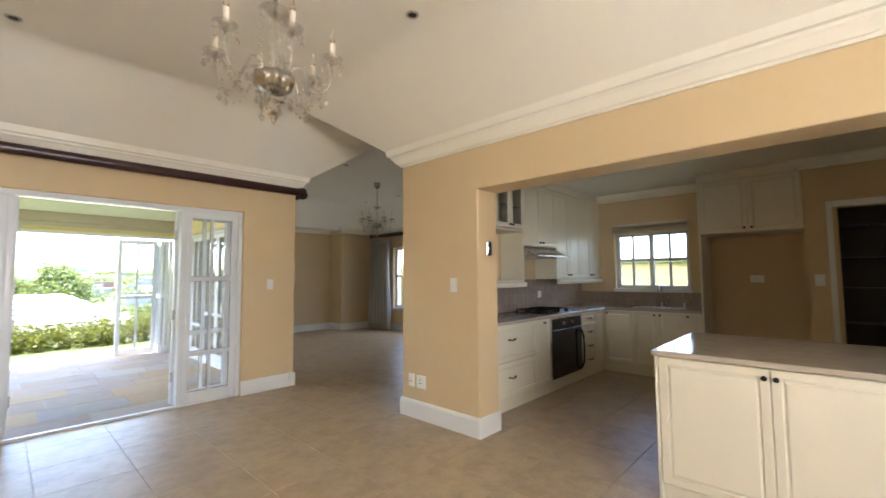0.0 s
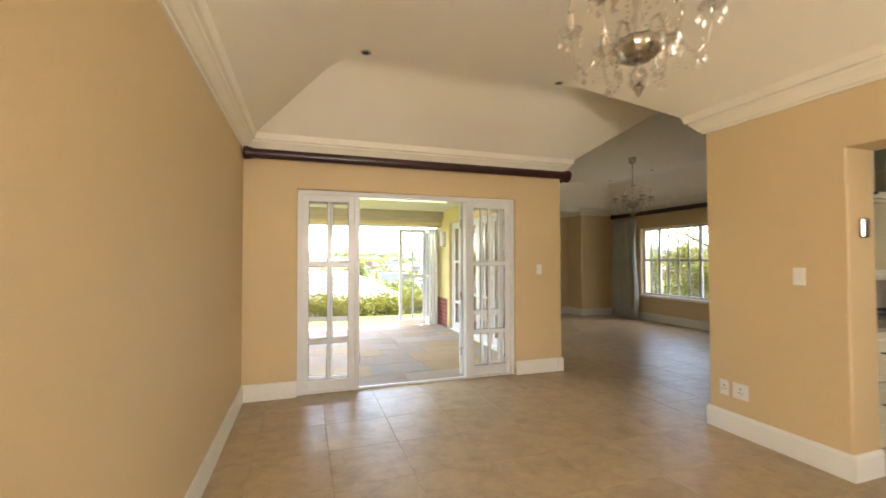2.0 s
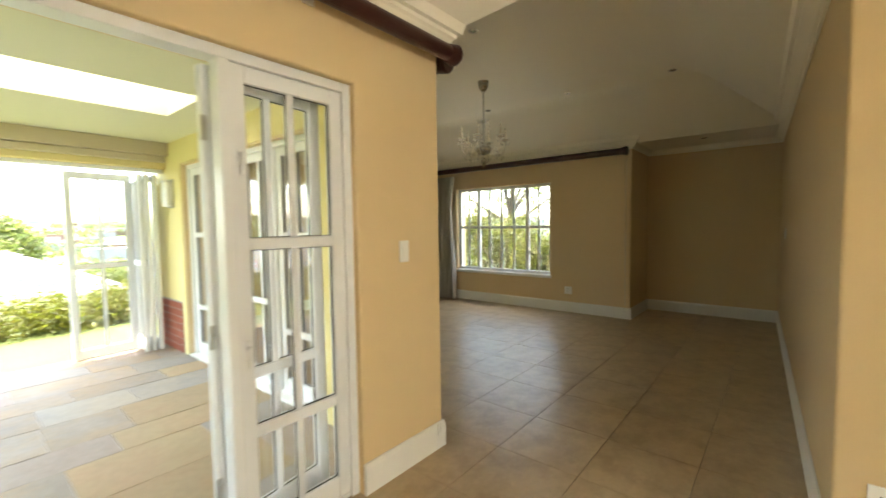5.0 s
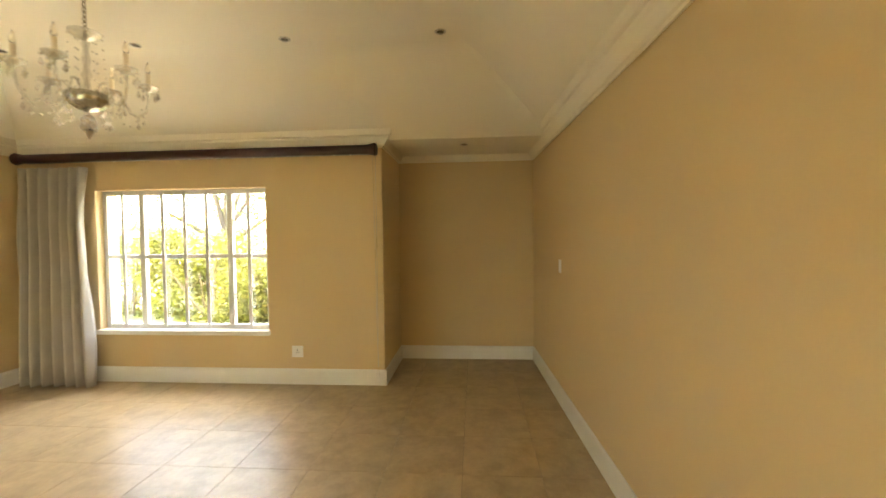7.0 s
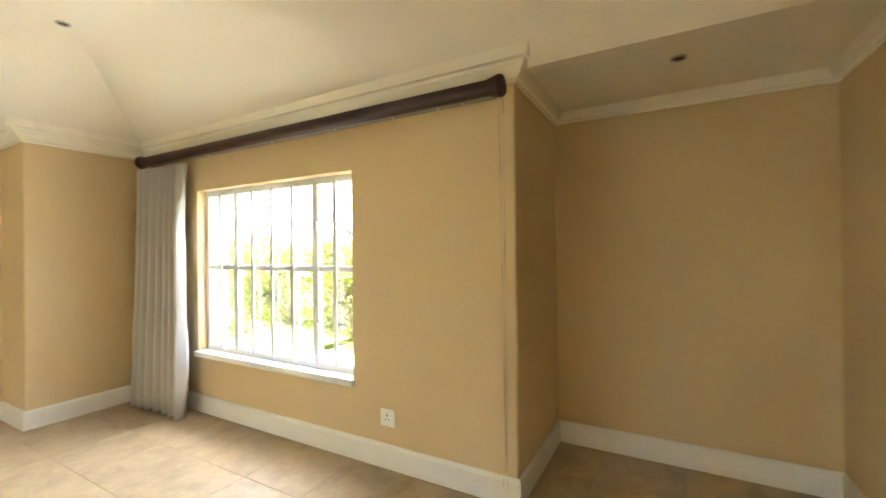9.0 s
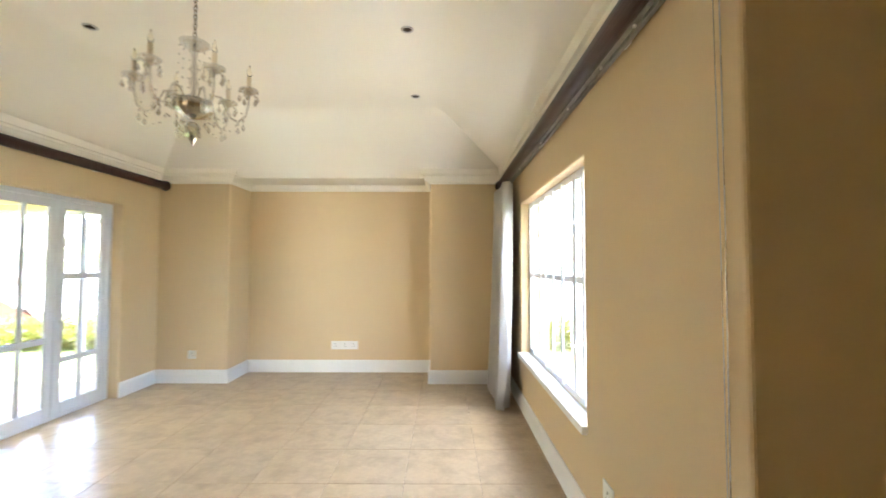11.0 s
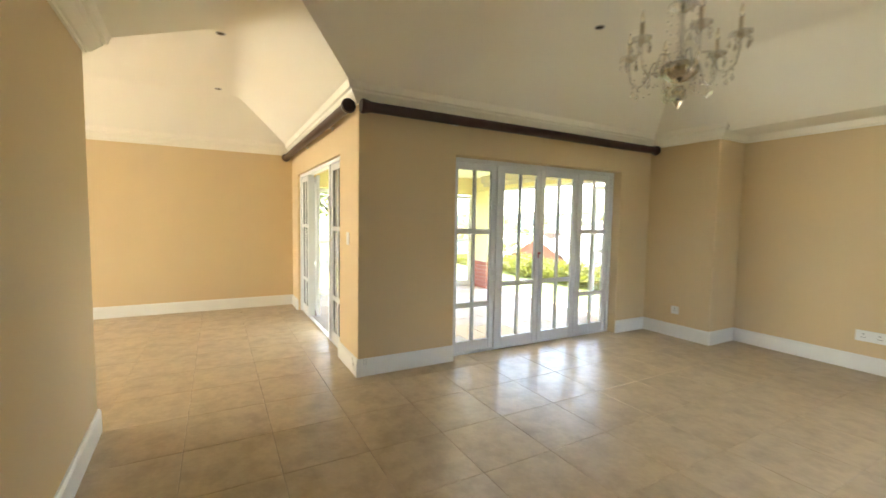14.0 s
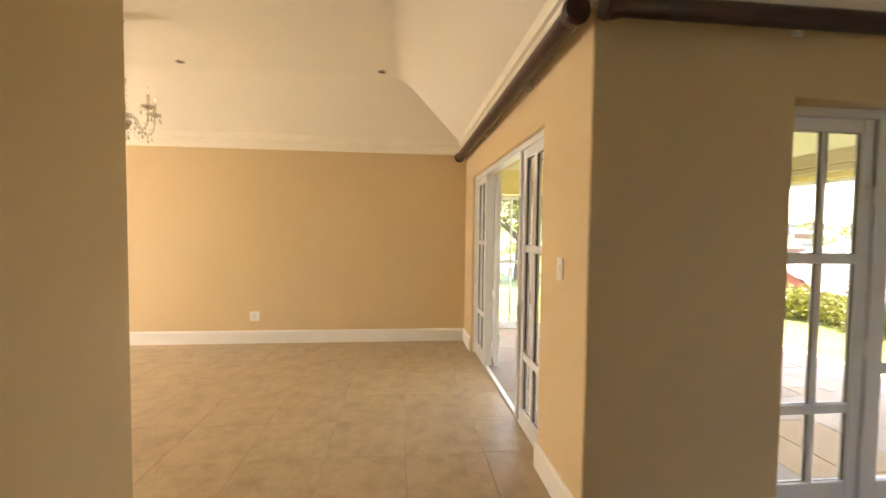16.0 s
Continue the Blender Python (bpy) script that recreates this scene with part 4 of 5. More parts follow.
bm = bmesh.new()
radii = [0, 6, 9, 11, 13, 15, 17, 20, 24, 28, 36, 50, 75, 110, 130, 170, 230, 310, 420, 600, 1200, 3000]
rings = []
for r in radii[1:]:
    rings.append([bm.verts.new((2 + r * math.cos(2 * math.pi * k / 72), 4 + r * math.sin(2 * math.pi * k / 72), lie(2 + r * math.cos(2 * math.pi * k / 72), 4 + r * math.sin(2 * math.pi * k / 72)))) for k in range(72)])
mid_v = bm.verts.new((2, 4, -0.31))
for v in rings[0]:
    v.co.z = -0.31
for k in range(72):
    bm.faces.new((mid_v, rings[0][k], rings[0][(k + 1) % 72]))
    for lo, hi in zip(rings, rings[1:]):
        bm.faces.new((lo[k], lo[(k + 1) % 72], hi[(k + 1) % 72], hi[k]))
structure("ground", bm, GRASS, "bright green lawn running out to a hazy valley", "ground")
tagged(part("lawn", boxes((-14, VY + 0.12, -0.3, 14, 11.7, -0.07)), GRASS), "strip of short sunlit lawn beside the paving", "lawn", kind="structure")


# made-up pale ground strip, a reflector that throws sun onto the lounge ceiling
structure("bounce_slab_east", boxes((XW + 0.285, YR + 0.30, -0.3, XW + 2.6, YB + 0.6, -0.10), bevel=0.006), material("pale_bounce_slab", (0.55, 0.53, 0.46), 0.85, vary=0.12, scale=2, bump=0.3), "added pale concrete slab bouncing sunlight up into the lounge", "pavement")


def foliage(name, label, category, blobs, count, size, mat, seed, parent=None):
    """Many small bent leaves scattered through the given (x, y, z, rx, ry, rz) masses, thicker towards their skins."""
    g = np.random.default_rng(seed)
    vol = np.array([b[3] * b[4] * b[5] for b in blobs]) ** 0.7
    pick = g.choice(len(blobs), count, p=vol / vol.sum())
    B = np.array(blobs)[pick]
    d = g.normal(size=(count, 3))
    d /= np.linalg.norm(d, axis=1)[:, None]
    c = B[:, :3] + d * B[:, 3:] * (g.random(count) ** 0.25)[:, None] * g.uniform(0.65, 1.2, (count, 1))
    u = g.normal(size=(count, 3))
    u /= np.linalg.norm(u, axis=1)[:, None]
    v = np.cross(u, g.normal(size=(count, 3)))
    v /= np.linalg.norm(v, axis=1)[:, None]
    s = size * g.uniform(0.6, 1.4, (count, 1))
    n = np.cross(u, v)
    verts = np.stack([c - u * s, c + v * s * 0.45 + n * s * 0.15, c + u * s, c - v * s * 0.45 + n * s * 0.15], 1).reshape(-1, 3)
    me = bpy.data.meshes.new(name)
    me.from_pydata(verts.tolist(), [], (np.arange(count * 4).reshape(-1, 4)).tolist())
    me.materials.append(mat)
    ob = new(name, me)
    ob.parent = parent
    return tagged(ob, label, category) if not parent else ob


def tree(at, height, spread, seed, label, leaves=5000, size=0.09):
    rr = random.Random(seed)
    root = thing("tree", label, "tree", pose(*at))
    part("trunk", cyl(bmesh.new(), (0, 0, 0), (0.05, 0.03, height * 0.55), 0.05 * height, 0.025 * height, 10), BARK, root)
    blobs = []
    for k in range(9):
        q, r = k * 2.4 + rr.uniform(0, 0.8), spread * rr.uniform(0.15, 0.62)
        end = (r * math.cos(q), r * math.sin(q), height * (rr.uniform(0.62, 0.92) - 0.12 * r / spread))
        part("limb", cyl(bmesh.new(), (0.03, 0.02, height * rr.uniform(0.25, 0.5)), end, 0.02 * height, 0.006 * height, 6), BARK, root)
        blobs.append((*end, spread * rr.uniform(0.32, 0.52), spread * rr.uniform(0.32, 0.52), spread * rr.uniform(0.2, 0.34)))
    foliage("crown", "", "", blobs, leaves, size, LEAF2, seed, root)
    return root


rr = random.Random(11)
hedge_blobs = [(-9.5 + 0.32 * k + rr.uniform(-0.1, 0.1), 11.72 + rr.uniform(-0.15, 0.15), 0.14 - 0.022 * max(0, 18 - k) + rr.uniform(-0.07, 0.07), 0.36, 0.56, 0.34) for k in range(60)]
hedge = foliage("hedge", "", "", hedge_blobs, 60000, 0.04, LEAF, 3)
tagged(hedge, "low clipped green hedge at the lawn's edge", "hedge", kind="stuff")
hb = bmesh.new()
for k in range(40):
    cyl(hb, (-9.4 + 0.49 * k, 11.72, -0.4), (-9.3 + 0.49 * k, 11.77, 0.3), 0.02, 0.008, 5)
tagged(part("hedge_stems", hb, BARK), "thin woody stems inside the hedge", "hedge", kind="stuff")


def hip_house(at, w, d, eave, ridge, label, wall_mat=HOUSE, gable=False, rows=14):
    """A neighbour's house: walls and a shingled hip roof in courses."""
    root = thing("neighbour_house", label, "house", pose(*at))
    part("wall", boxes((-w / 2 + 0.5, -d / 2 + 0.5, eave - 3.2, w / 2 - 0.5, d / 2 - 0.5, eave)), wall_mat, root)
    bm = bmesh.new()
    inset = 0 if gable else min(w, d) / 2
    for j in range(rows):
        a, b = j / rows, (j + 1) / rows
        za, zb = eave + (ridge - eave) * a + 0.05, eave + (ridge - eave) * b
        sides = (((-w / 2 + inset * a, -d / 2 + d / 2 * a), (w / 2 - inset * a, -d / 2 + d / 2 * a)), ((w / 2 - inset * a, -d / 2 + d / 2 * a), (w / 2 - inset * a, d / 2 - d / 2 * a)), ((w / 2 - inset * a, d / 2 - d / 2 * a), (-w / 2 + inset * a, d / 2 - d / 2 * a)), ((-w / 2 + inset * a, d / 2 - d / 2 * a), (-w / 2 + inset * a, -d / 2 + d / 2 * a)))
        for p, q in sides[::2] if gable else sides:
            f = lambda pt: (math.copysign(max(0, abs(pt[0]) - (inset / rows)), pt[0]), math.copysign(max(0.0, abs(pt[1]) - d / 2 / rows), pt[1]))
            vs = [bm.verts.new((*p, za)), bm.verts.new((*q, za)), bm.verts.new((*f(q), zb)), bm.verts.new((*f(p), zb))]
            lo = [bm.verts.new((*p, za - 0.05)), bm.verts.new((*q, za - 0.05))]
            bm.faces.new(vs), bm.faces.new((lo[0], lo[1], vs[1], vs[0]))
    part("roof", bm, SHINGLE, root, "pale grey shingle roof")
    return root


hip_house((0.6, 27, 0), 15, 12, -2.3, 0.62, "neighbouring house below the garden with a pale shingle roof")
hip_house((14.0, 31, 0), 13, 11, -3.0, 0.1, "neighbouring house with a grey shingle roof")
red = hip_house((-15.8, 23.3, 0, 0, 0, -42), 7, 4.6, -0.95, 0.75, "small red brick house beyond the hedge with a pale roof", BRICK, gable=True, rows=10)
bm = bmesh.new()
tri = [bm.verts.new((x, yy, zz)) for x in (2.9, 3.1) for yy, zz in ((-1.75, -0.95), (1.75, -0.95), (0, 0.45))]
bm.faces.new(tri[:3]), bm.faces.new(tri[3:])
for k in range(3):
    bm.faces.new((tri[k], tri[(k + 1) % 3], tri[3 + (k + 1) % 3], tri[3 + k]))
part("gable_wall", bm, BRICK, red, "red brick gable wall")
part("balcony_rail", boxes(*[(3.15, -1.5, -1.5 + 0.18 * k, 3.19, 1.5, -1.47 + 0.18 * k) for k in range(4)], (3.14, -1.5, -1.6, 3.2, -1.44, -0.9), (3.14, 1.44, -1.6, 3.2, 1.5, -0.9)), ALU, red, "white slatted balcony rail")
hip_house((-16.5, 33.5, 0), 17, 11, -1.8, 1.5, "neighbouring house with a wide pale shingle roof")
tree((1.9, 40, -4.6), 6.9, 3.6, 21, "rounded green tree behind the neighbour's roof", 13000, 0.14)
tree((-14, 42, -5), 7, 4.2, 22, "broad green tree in the valley", 14000, 0.18)
tree((-2.6, 41, -4.6), 6.4, 3.2, 25, "spreading green tree behind the neighbour's roof", 9000, 0.16)
tree((9.0, 46, -7), 6.2, 3.6, 23, "rounded green tree in the valley", 5000, 0.18)
tree((13.0, 10.6, -0.3), 4.4, 2.4, 24, "leafy garden tree outside the lounge window", 3500, 0.06)
for k, (bx, by, bh) in enumerate(((10.1, 5.6, 1.2), (10.2, 7.4, 1.5), (10.4, 9.3, 1.75), (10.8, 11.4, 1.9), (11.6, 13.8, 2.2), (12.8, 16.4, 2.5))):
    q = random.Random(40 + k)
    shrub = thing("shrub", "tall leafy shrub with bright leaves outside the lounge window", "shrub", pose(bx, by, -0.35), "garden shrubs")
    for i in range(6):
        part("stem", cyl(bmesh.new(), (q.uniform(-0.15, 0.15), q.uniform(-0.15, 0.15), 0), (q.uniform(-0.7, 0.7), q.uniform(-0.9, 0.9), bh * q.uniform(0.7, 1)), 0.03, 0.01, 6), BARK, shrub)
    foliage("leaves", "", "", [(q.uniform(-0.5, 0.5), q.uniform(-1.0, 1.0), q.uniform(0.05, 1.0) * bh, 0.5, 0.6, 0.42) for i in range(16)], 11000, 0.042, LEAF3, 50 + k, shrub)
tree((-9.5, 8.2, -0.3), 4.2, 2.6, 27, "green garden tree beside the veranda", 12000, 0.06)
tree((-11.0, 4.5, -0.3), 4.8, 2.8, 28, "green garden tree beside the veranda", 12000, 0.06)
# far town on the hillside
rt = random.Random(8)
for mat, label, many in ((HOUSE, "pale houses scattered over a hazy hillside", 260), (SHINGLE, "grey roofed houses scattered over a hazy hillside", 170), (material("far_terracotta", (0.20, 0.11, 0.075), 0.8), "terracotta roofed houses scattered over a hazy hillside", 110)):
    bm = bmesh.new()
    for k in range(many):
        q, r = rt.uniform(0.15, 2.9), rt.uniform(110, 560)
        x, y = 2 + r * math.cos(q), 4 + r * math.sin(q)
        s, h = rt.uniform(3.5, 8), rt.uniform(2.0, 4.5)
        z = lie(x, y)
        box(bm, x - s, y - s * 0.6, z - 1, x + s, y + s * 0.6, z + h)
    tagged(part("far_town", bm, mat), label, "town", kind="stuff")
bl = [(2 + r * math.cos(q), 4 + r * math.sin(q), lie(2 + r * math.cos(q), 4 + r * math.sin(q)) + 2, 7, 7, 4) for q, r in [(rt.uniform(0.15, 2.9), rt.uniform(110, 540)) for k in range(260)]]
tagged(foliage("far_trees", "", "", bl, 30000, 1.0, LEAF2, 9), "dark tree clumps between far houses", "trees", kind="stuff")
# what the kitchen window looks on
yard = structure("garden_wall", boxes((10.5, -3, -0.3, 10.75, 4.9, 1.62), bevel=0.01), YELLOW, "yellow plastered garden wall outside the kitchen", "wall")
structure("garden_wall_coping", boxes((10.42, -3, 1.621, 10.83, 4.9, 1.72), bevel=0.01), material("green_coping", (0.16, 0.22, 0.10), 0.7), "dull green coping on the garden wall", "wall")


# ---- kitchen ----
def panel(bm, u0, u1, z0, z1):
    """A raised-panel front, 20 mm thick, facing -v."""
    g, st = 0.0015, min(0.055, (u1 - u0) * 0.22, (z1 - z0) * 0.24)
    box(bm, u0 + g, 0.0, z0 + g, u1 - g, 0.020, z1 - g)
    bm.normal_update()
    face = min(bm.faces, key=lambda f: f.calc_center_median().y)
    bmesh.ops.bevel(bm, geom=list(face.edges), offset=0.003, segments=1, affect="EDGES")
    face = min(bm.faces, key=lambda f: (round(f.calc_center_median().y, 5), -f.calc_area()))
    for thick, deep in ((st, 0.0), (0.004, -0.007), (0.010, -0.001), (0.016, 0.007)):
        bmesh.ops.inset_region(bm, faces=[face], thickness=thick, depth=deep)
    return bm


def knob(parent, u, z):
    bm = cyl(bmesh.new(), (u, -0.016, z), (u, 0.0, z), 0.006, n=10)
    ball(bm, (u, -0.022, z), 0.0145, 2, (1, 0.62, 1))
    part("knob", bm, BLACK, parent, "black round knob")


def bar_handle(parent, u, z, w=0.10):
    pts = [(u - w / 2, 0.0, z), (u - w / 2, -0.022, z), (u - w / 4, -0.030, z - 0.004), (u, -0.032, z - 0.006), (u + w / 4, -0.030, z - 0.004), (u + w / 2, -0.022, z), (u + w / 2, 0.0, z)]
    part("handle", tube(pts, 0.006, 8), BLACK, parent, "black curved handle")


def cabinet(name, label, m, w, z0, z1, depth, fronts, body=True, group=""):
    """fronts: (kind, u0, u1, z0, z1, handle u, handle z); kinds door, drawer."""
    root = thing(name, label, "cabinet", m, group)
    part("body", boxes((0, 0.0215, z0, w, depth, z1), bevel=0.002), CREAM, root)
    for kind, a, b, c, d, hu, hz in fronts:
        f = part(kind, panel(bmesh.new(), a, b, c, d), CREAM, root)
        if hu is not None:
            (bar_handle if kind == "drawer" else knob)(f, hu, hz)
    return root


FY, FX, CT, PL = 2.43, 5.82, 0.855, 0.13
LOW = "white-cream painted base units"
R = lambda x: pose(x, FY, 0)
cabinet("base_cabinet", "cream raised-panel base cabinet with two deep drawers", R(2.985), 0.965, PL, CT, 0.58, [("drawer", 0.0, 0.965, 0.14, 0.485, 0.48, 0.33), ("drawer", 0.0, 0.965, 0.49, 0.85, 0.48, 0.70)], group=LOW)
cabinet("base_cabinet", "narrow cream base cabinet beside the oven", R(3.952), 0.316, PL, CT, 0.58, [("door", 0.0, 0.316, 0.14, 0.85, 0.16, 0.81)], group=LOW)
cabinet("base_cabinet", "cream base cabinet with four small drawers", R(5.092), 0.45, PL, CT, 0.58, [("drawer", 0.0, 0.45, 0.14 + 0.1785 * k, 0.315 + 0.1785 * k, 0.225, 0.235 + 0.1785 * k) for k in range(4)], group=LOW)
cabinet("base_cabinet", "plain cream corner filler cabinet", R(5.544), 0.27, PL, CT, 0.58, [("door", 0.0, 0.27, 0.14, 0.85, None, None)], group=LOW)
Q = lambda y: pose(FX, y, 0, 0, 0, -90)
cabinet("base_cabinet", "cream single-door base cabinet in the corner", Q(FY - 0.002), 0.40, PL, CT, 0.59, [("door", 0.0, 0.40, 0.14, 0.85, 0.05, 0.81)], group=LOW)
cabinet("base_cabinet", "cream double-door cabinet under the sink", Q(2.026), 0.60, PL, CT, 0.59, [("door", 0.0, 0.30, 0.14, 0.85, 0.265, 0.81), ("door", 0.30, 0.60, 0.14, 0.85, 0.335, 0.81)], group=LOW)
cabinet("base_cabinet", "cream narrow base cabinet beside the fridge recess", Q(1.424), 0.20, PL, CT, 0.59, [("door", 0.0, 0.20, 0.14, 0.85, 0.05, 0.81)], group=LOW)
structure("plinth", boxes((2.985, FY + 0.035, 0, FX + 0.034, FY + 0.06, PL), (FX + 0.035, 1.224, 0, FX + 0.06, FY + 0.034, PL)), CREAM, "cream kickboard under the kitchen units", "plinth")

# oven
oven = thing("oven", "built-in oven with a black glass door and steel trim", "oven", R(4.272))
part("body", boxes((0, 0.022, PL, 0.816, 0.56, CT)), STEEL, oven)
part("trim", boxes((0.0, -0.004, PL + 0.01, 0.03, 0.02, CT - 0.004), (0.786, -0.004, PL + 0.01, 0.816, 0.02, CT - 0.004), (0.03, -0.003, CT - 0.03, 0.786, 0.02, CT - 0.004), bevel=0.003), STEEL, oven, "brushed steel trim")
part("control_panel", boxes((0.032, -0.006, 0.70, 0.784, 0.02, CT - 0.032), bevel=0.003), OVEN_GLASS, oven, "dark control panel")
for u in (0.30, 0.52):
    part("dial", cyl(bmesh.new(), (u, -0.028, 0.765), (u, -0.006, 0.765), 0.018, 0.02, 16), STEEL, oven, "round steel dial")
part("clock", boxes((0.37, -0.008, 0.75, 0.45, -0.0055, 0.78)), DARK, oven, "small dark clock window")
dr = part("oven_door", boxes((0.032, -0.012, PL + 0.015, 0.784, 0.02, 0.695), bevel=0.004), OVEN_GLASS, oven, "black glass oven door")
part("handle", tube([(0.70, -0.012, 0.66), (0.71, -0.045, 0.65), (0.735, -0.06, 0.58), (0.742, -0.062, 0.42), (0.735, -0.06, 0.26), (0.71, -0.045, 0.19), (0.70, -0.012, 0.18)], 0.013, 8), BLACK, dr, "upright curved black handle")

# worktops
worktop = tagged(part("worktop", boxes((2.978, FY - 0.03, CT + 0.001, FX - 0.032, KY - 0.002, CT + 0.031), (FX - 0.031, 1.222, CT + 0.001, KX - 0.002, KY - 0.002, CT + 0.031), bevel=0.004), STONE_TOP), "beige engineered stone worktop along two kitchen walls", "worktop")
peninsula_top = tagged(part("peninsula_worktop", boxes((2.625, -0.772, CT + 0.001, 3.66, 0.875, CT + 0.033), bevel=0.006), STONE_TOP), "beige polished stone top of the kitchen peninsula", "worktop")
Pm = lambda y: pose(2.66, y, 0, 0, 0, -90)
for k in range(2):
    y0 = 0.845 - k * 1.07
    cabinet("peninsula_cabinet", "cream raised-panel double cabinet under the peninsula top", Pm(y0), 1.066 if k < 1 else 0.545, 0.10, CT, 0.60, [("door", 0.0, 0.533, 0.11, 0.848, 0.508, 0.80), *([("door", 0.533, 1.066, 0.11, 0.848, 0.558, 0.80)] if k < 1 else [])], group="peninsula cabinets")
tagged(part("peninsula_end_panel", boxes((2.655, 0.847, 0.0, 3.62, 0.865, CT), bevel=0.003), CREAM), "plain cream end panel of the peninsula", "panel", kind="structure")
structure("plinth_peninsula", boxes((2.70, -0.77, 0, 2.72, 0.845, 0.098)), CREAM, "cream kickboard under the peninsula", "plinth")

# hob
hob = thing("hob", "black gas hob with iron pan supports, set in the worktop", "hob", pose(4.30, 2.50, CT + 0.032))
part("plate", boxes((0, 0, 0, 0.72, 0.46, 0.006), bevel=0.003), OVEN_GLASS, hob)
for u, v in ((0.17, 0.13), (0.17, 0.34), (0.50, 0.13), (0.50, 0.34)):
    part("burner", spin([(0.03, 0.006), (0.045, 0.008), (0.045, 0.016), (0.03, 0.022), (0.004, 0.023)], 16, (u, v, 0)), BLACK, hob)
for u in (0.17, 0.50):
    part("pan_support", boxes((u - 0.12, 0.03, 0.03, u + 0.12, 0.04, 0.038), (u - 0.12, 0.43, 0.03, u + 0.12, 0.44, 0.038), (u - 0.12, 0.041, 0.03, u - 0.11, 0.429, 0.038), (u + 0.11, 0.041, 0.03, u + 0.12, 0.429, 0.038), (u - 0.005, 0.041, 0.031, u + 0.005, 0.429, 0.039), *[(u + a - 0.005, b, 0.0065, u + a + 0.005, b + 0.01, 0.03) for a in (-0.113, 0.113) for b in (0.03, 0.43)]), BLACK, hob, "black iron pan support")
for k in range(4):
    part("knob", cyl(bmesh.new(), (0.655, 0.08 + 0.09 * k, 0.006), (0.655, 0.08 + 0.09 * k, 0.026), 0.017, 0.014, 14), BLACK, hob)

# wall units
WY = 2.70
U = lambda x: pose(x, WY, 0)
WG = "cream painted wall units"
open_unit = thing("wall_cabinet", "cream wall cabinet with glass doors over an open niche", "cabinet", U(2.985), WG)
for nm, dims in (("side_panel", (0, 0.0, 1.265, 0.02, 0.325, 2.47)), ("side_panel", (1.165, 0.0, 1.265, 1.185, 0.325, 2.47)), ("bottom_board", (0.02, 0.0, 1.265, 1.165, 0.325, 1.285)), ("middle_board", (0.02, 0.0, 1.855, 1.165, 0.325, 1.88)), ("top_board", (0.02, 0.0, 2.45, 1.165, 0.325, 2.47)), ("back_panel", (0.02, 0.31, 1.88, 1.165, 0.325, 2.45))):
    part(nm, boxes(dims, bevel=0.001), CREAM, open_unit)
part("shelf", boxes((0.02, 0.04, 2.15, 1.165, 0.30, 2.156)), PANE, open_unit, "glass shelf")
part("base_moulding", sweep([(1.20, 0.0), (-0.0, 0.0)], [(0, 1.205), (0.012, 1.205), (0.028, 1.23), (0.03, 1.258), (0, 1.262)]), CREAM, open_unit)
for a, b, ku in ((0.022, 0.306, 0.28), (0.308, 0.592, 0.334), (0.594, 0.878, 0.852), (0.880, 1.163, 0.906)):
    d = part("glass_door", boxes((a, -0.022, 1.885, a + 0.052, -0.002, 2.46), (b - 0.052, -0.022, 1.885, b, -0.002, 2.46), (a + 0.052, -0.022, 1.885, b - 0.052, -0.002, 1.938), (a + 0.052, -0.022, 2.408, b - 0.052, -0.002, 2.46), bevel=0.003), CREAM, open_unit)
    part("pane", boxes((a + 0.052, -0.014, 1.938, b - 0.052, -0.010, 2.408)), PANE, d)
    kb = cyl(bmesh.new(), (ku, -0.038, 1.92), (ku, -0.022, 1.92), 0.006, n=10)
    ball(kb, (ku, -0.044, 1.92), 0.0145, 2, (1, 0.62, 1))
    part("knob", kb, BLACK, d, "black round knob")
hu = cabinet("wall_cabinet", "cream double-door wall cabinet above the hood", U(4.172), 0.80, 1.70, 2.47, 0.325, [("door", 0.0, 0.40, 1.705, 2.465, 0.365, 1.75), ("door", 0.40, 0.80, 1.705, 2.465, 0.435, 1.75)], group=WG)
for k in range(2):
    c = cabinet("wall_cabinet", "cream raised-panel wall cabinet beside the hood", U(4.974 + 0.722 * k), 0.72, 1.29, 2.47, 0.325, [("door", 0.0, 0.36, 1.30, 2.465, 0.325, 1.345), ("door", 0.36, 0.72, 1.30, 2.465, 0.395, 1.345)], group=WG)
    part("base_moulding", sweep([(0.72, 0.0), (0.0, 0.0)], [(0, 1.225), (0.014, 1.225), (0.03, 1.255), (0.03, 1.282), (0, 1.288)]), CREAM, c)
structure("cabinet_top_board", boxes((2.985, WY + 0.005, 2.472, 6.418, KY - 0.09, 2.578)), CREAM, "cream board closing the wall units to the ceiling", "panel")
hood = thing("cooker_hood", "slim stainless steel cooker hood over the hob", "cooker hood", pose(4.18, 2.56, 1.56))
bm = bmesh.new()
vs = [bm.verts.new(p) for p in ((0, 0, 0), (0.78, 0, 0), (0.78, 0.46, 0), (0, 0.46, 0), (0, 0, 0.03), (0.78, 0, 0.03), (0.78, 0.16, 0.13), (0, 0.16, 0.13), (0, 0.46, 0.135), (0.78, 0.46, 0.135))]
for f in ((3, 2, 1, 0), (0, 1, 5, 4), (4, 5, 6, 7), (7, 6, 9, 8), (2, 3, 8, 9)):
    bm.faces.new([vs[k] for k in f])
bm.faces.new([vs[k] for k in (0, 4, 7, 8, 3)]), bm.faces.new([vs[k] for k in (1, 2, 9, 6, 5)])
part("canopy", bm, STEEL, hood)
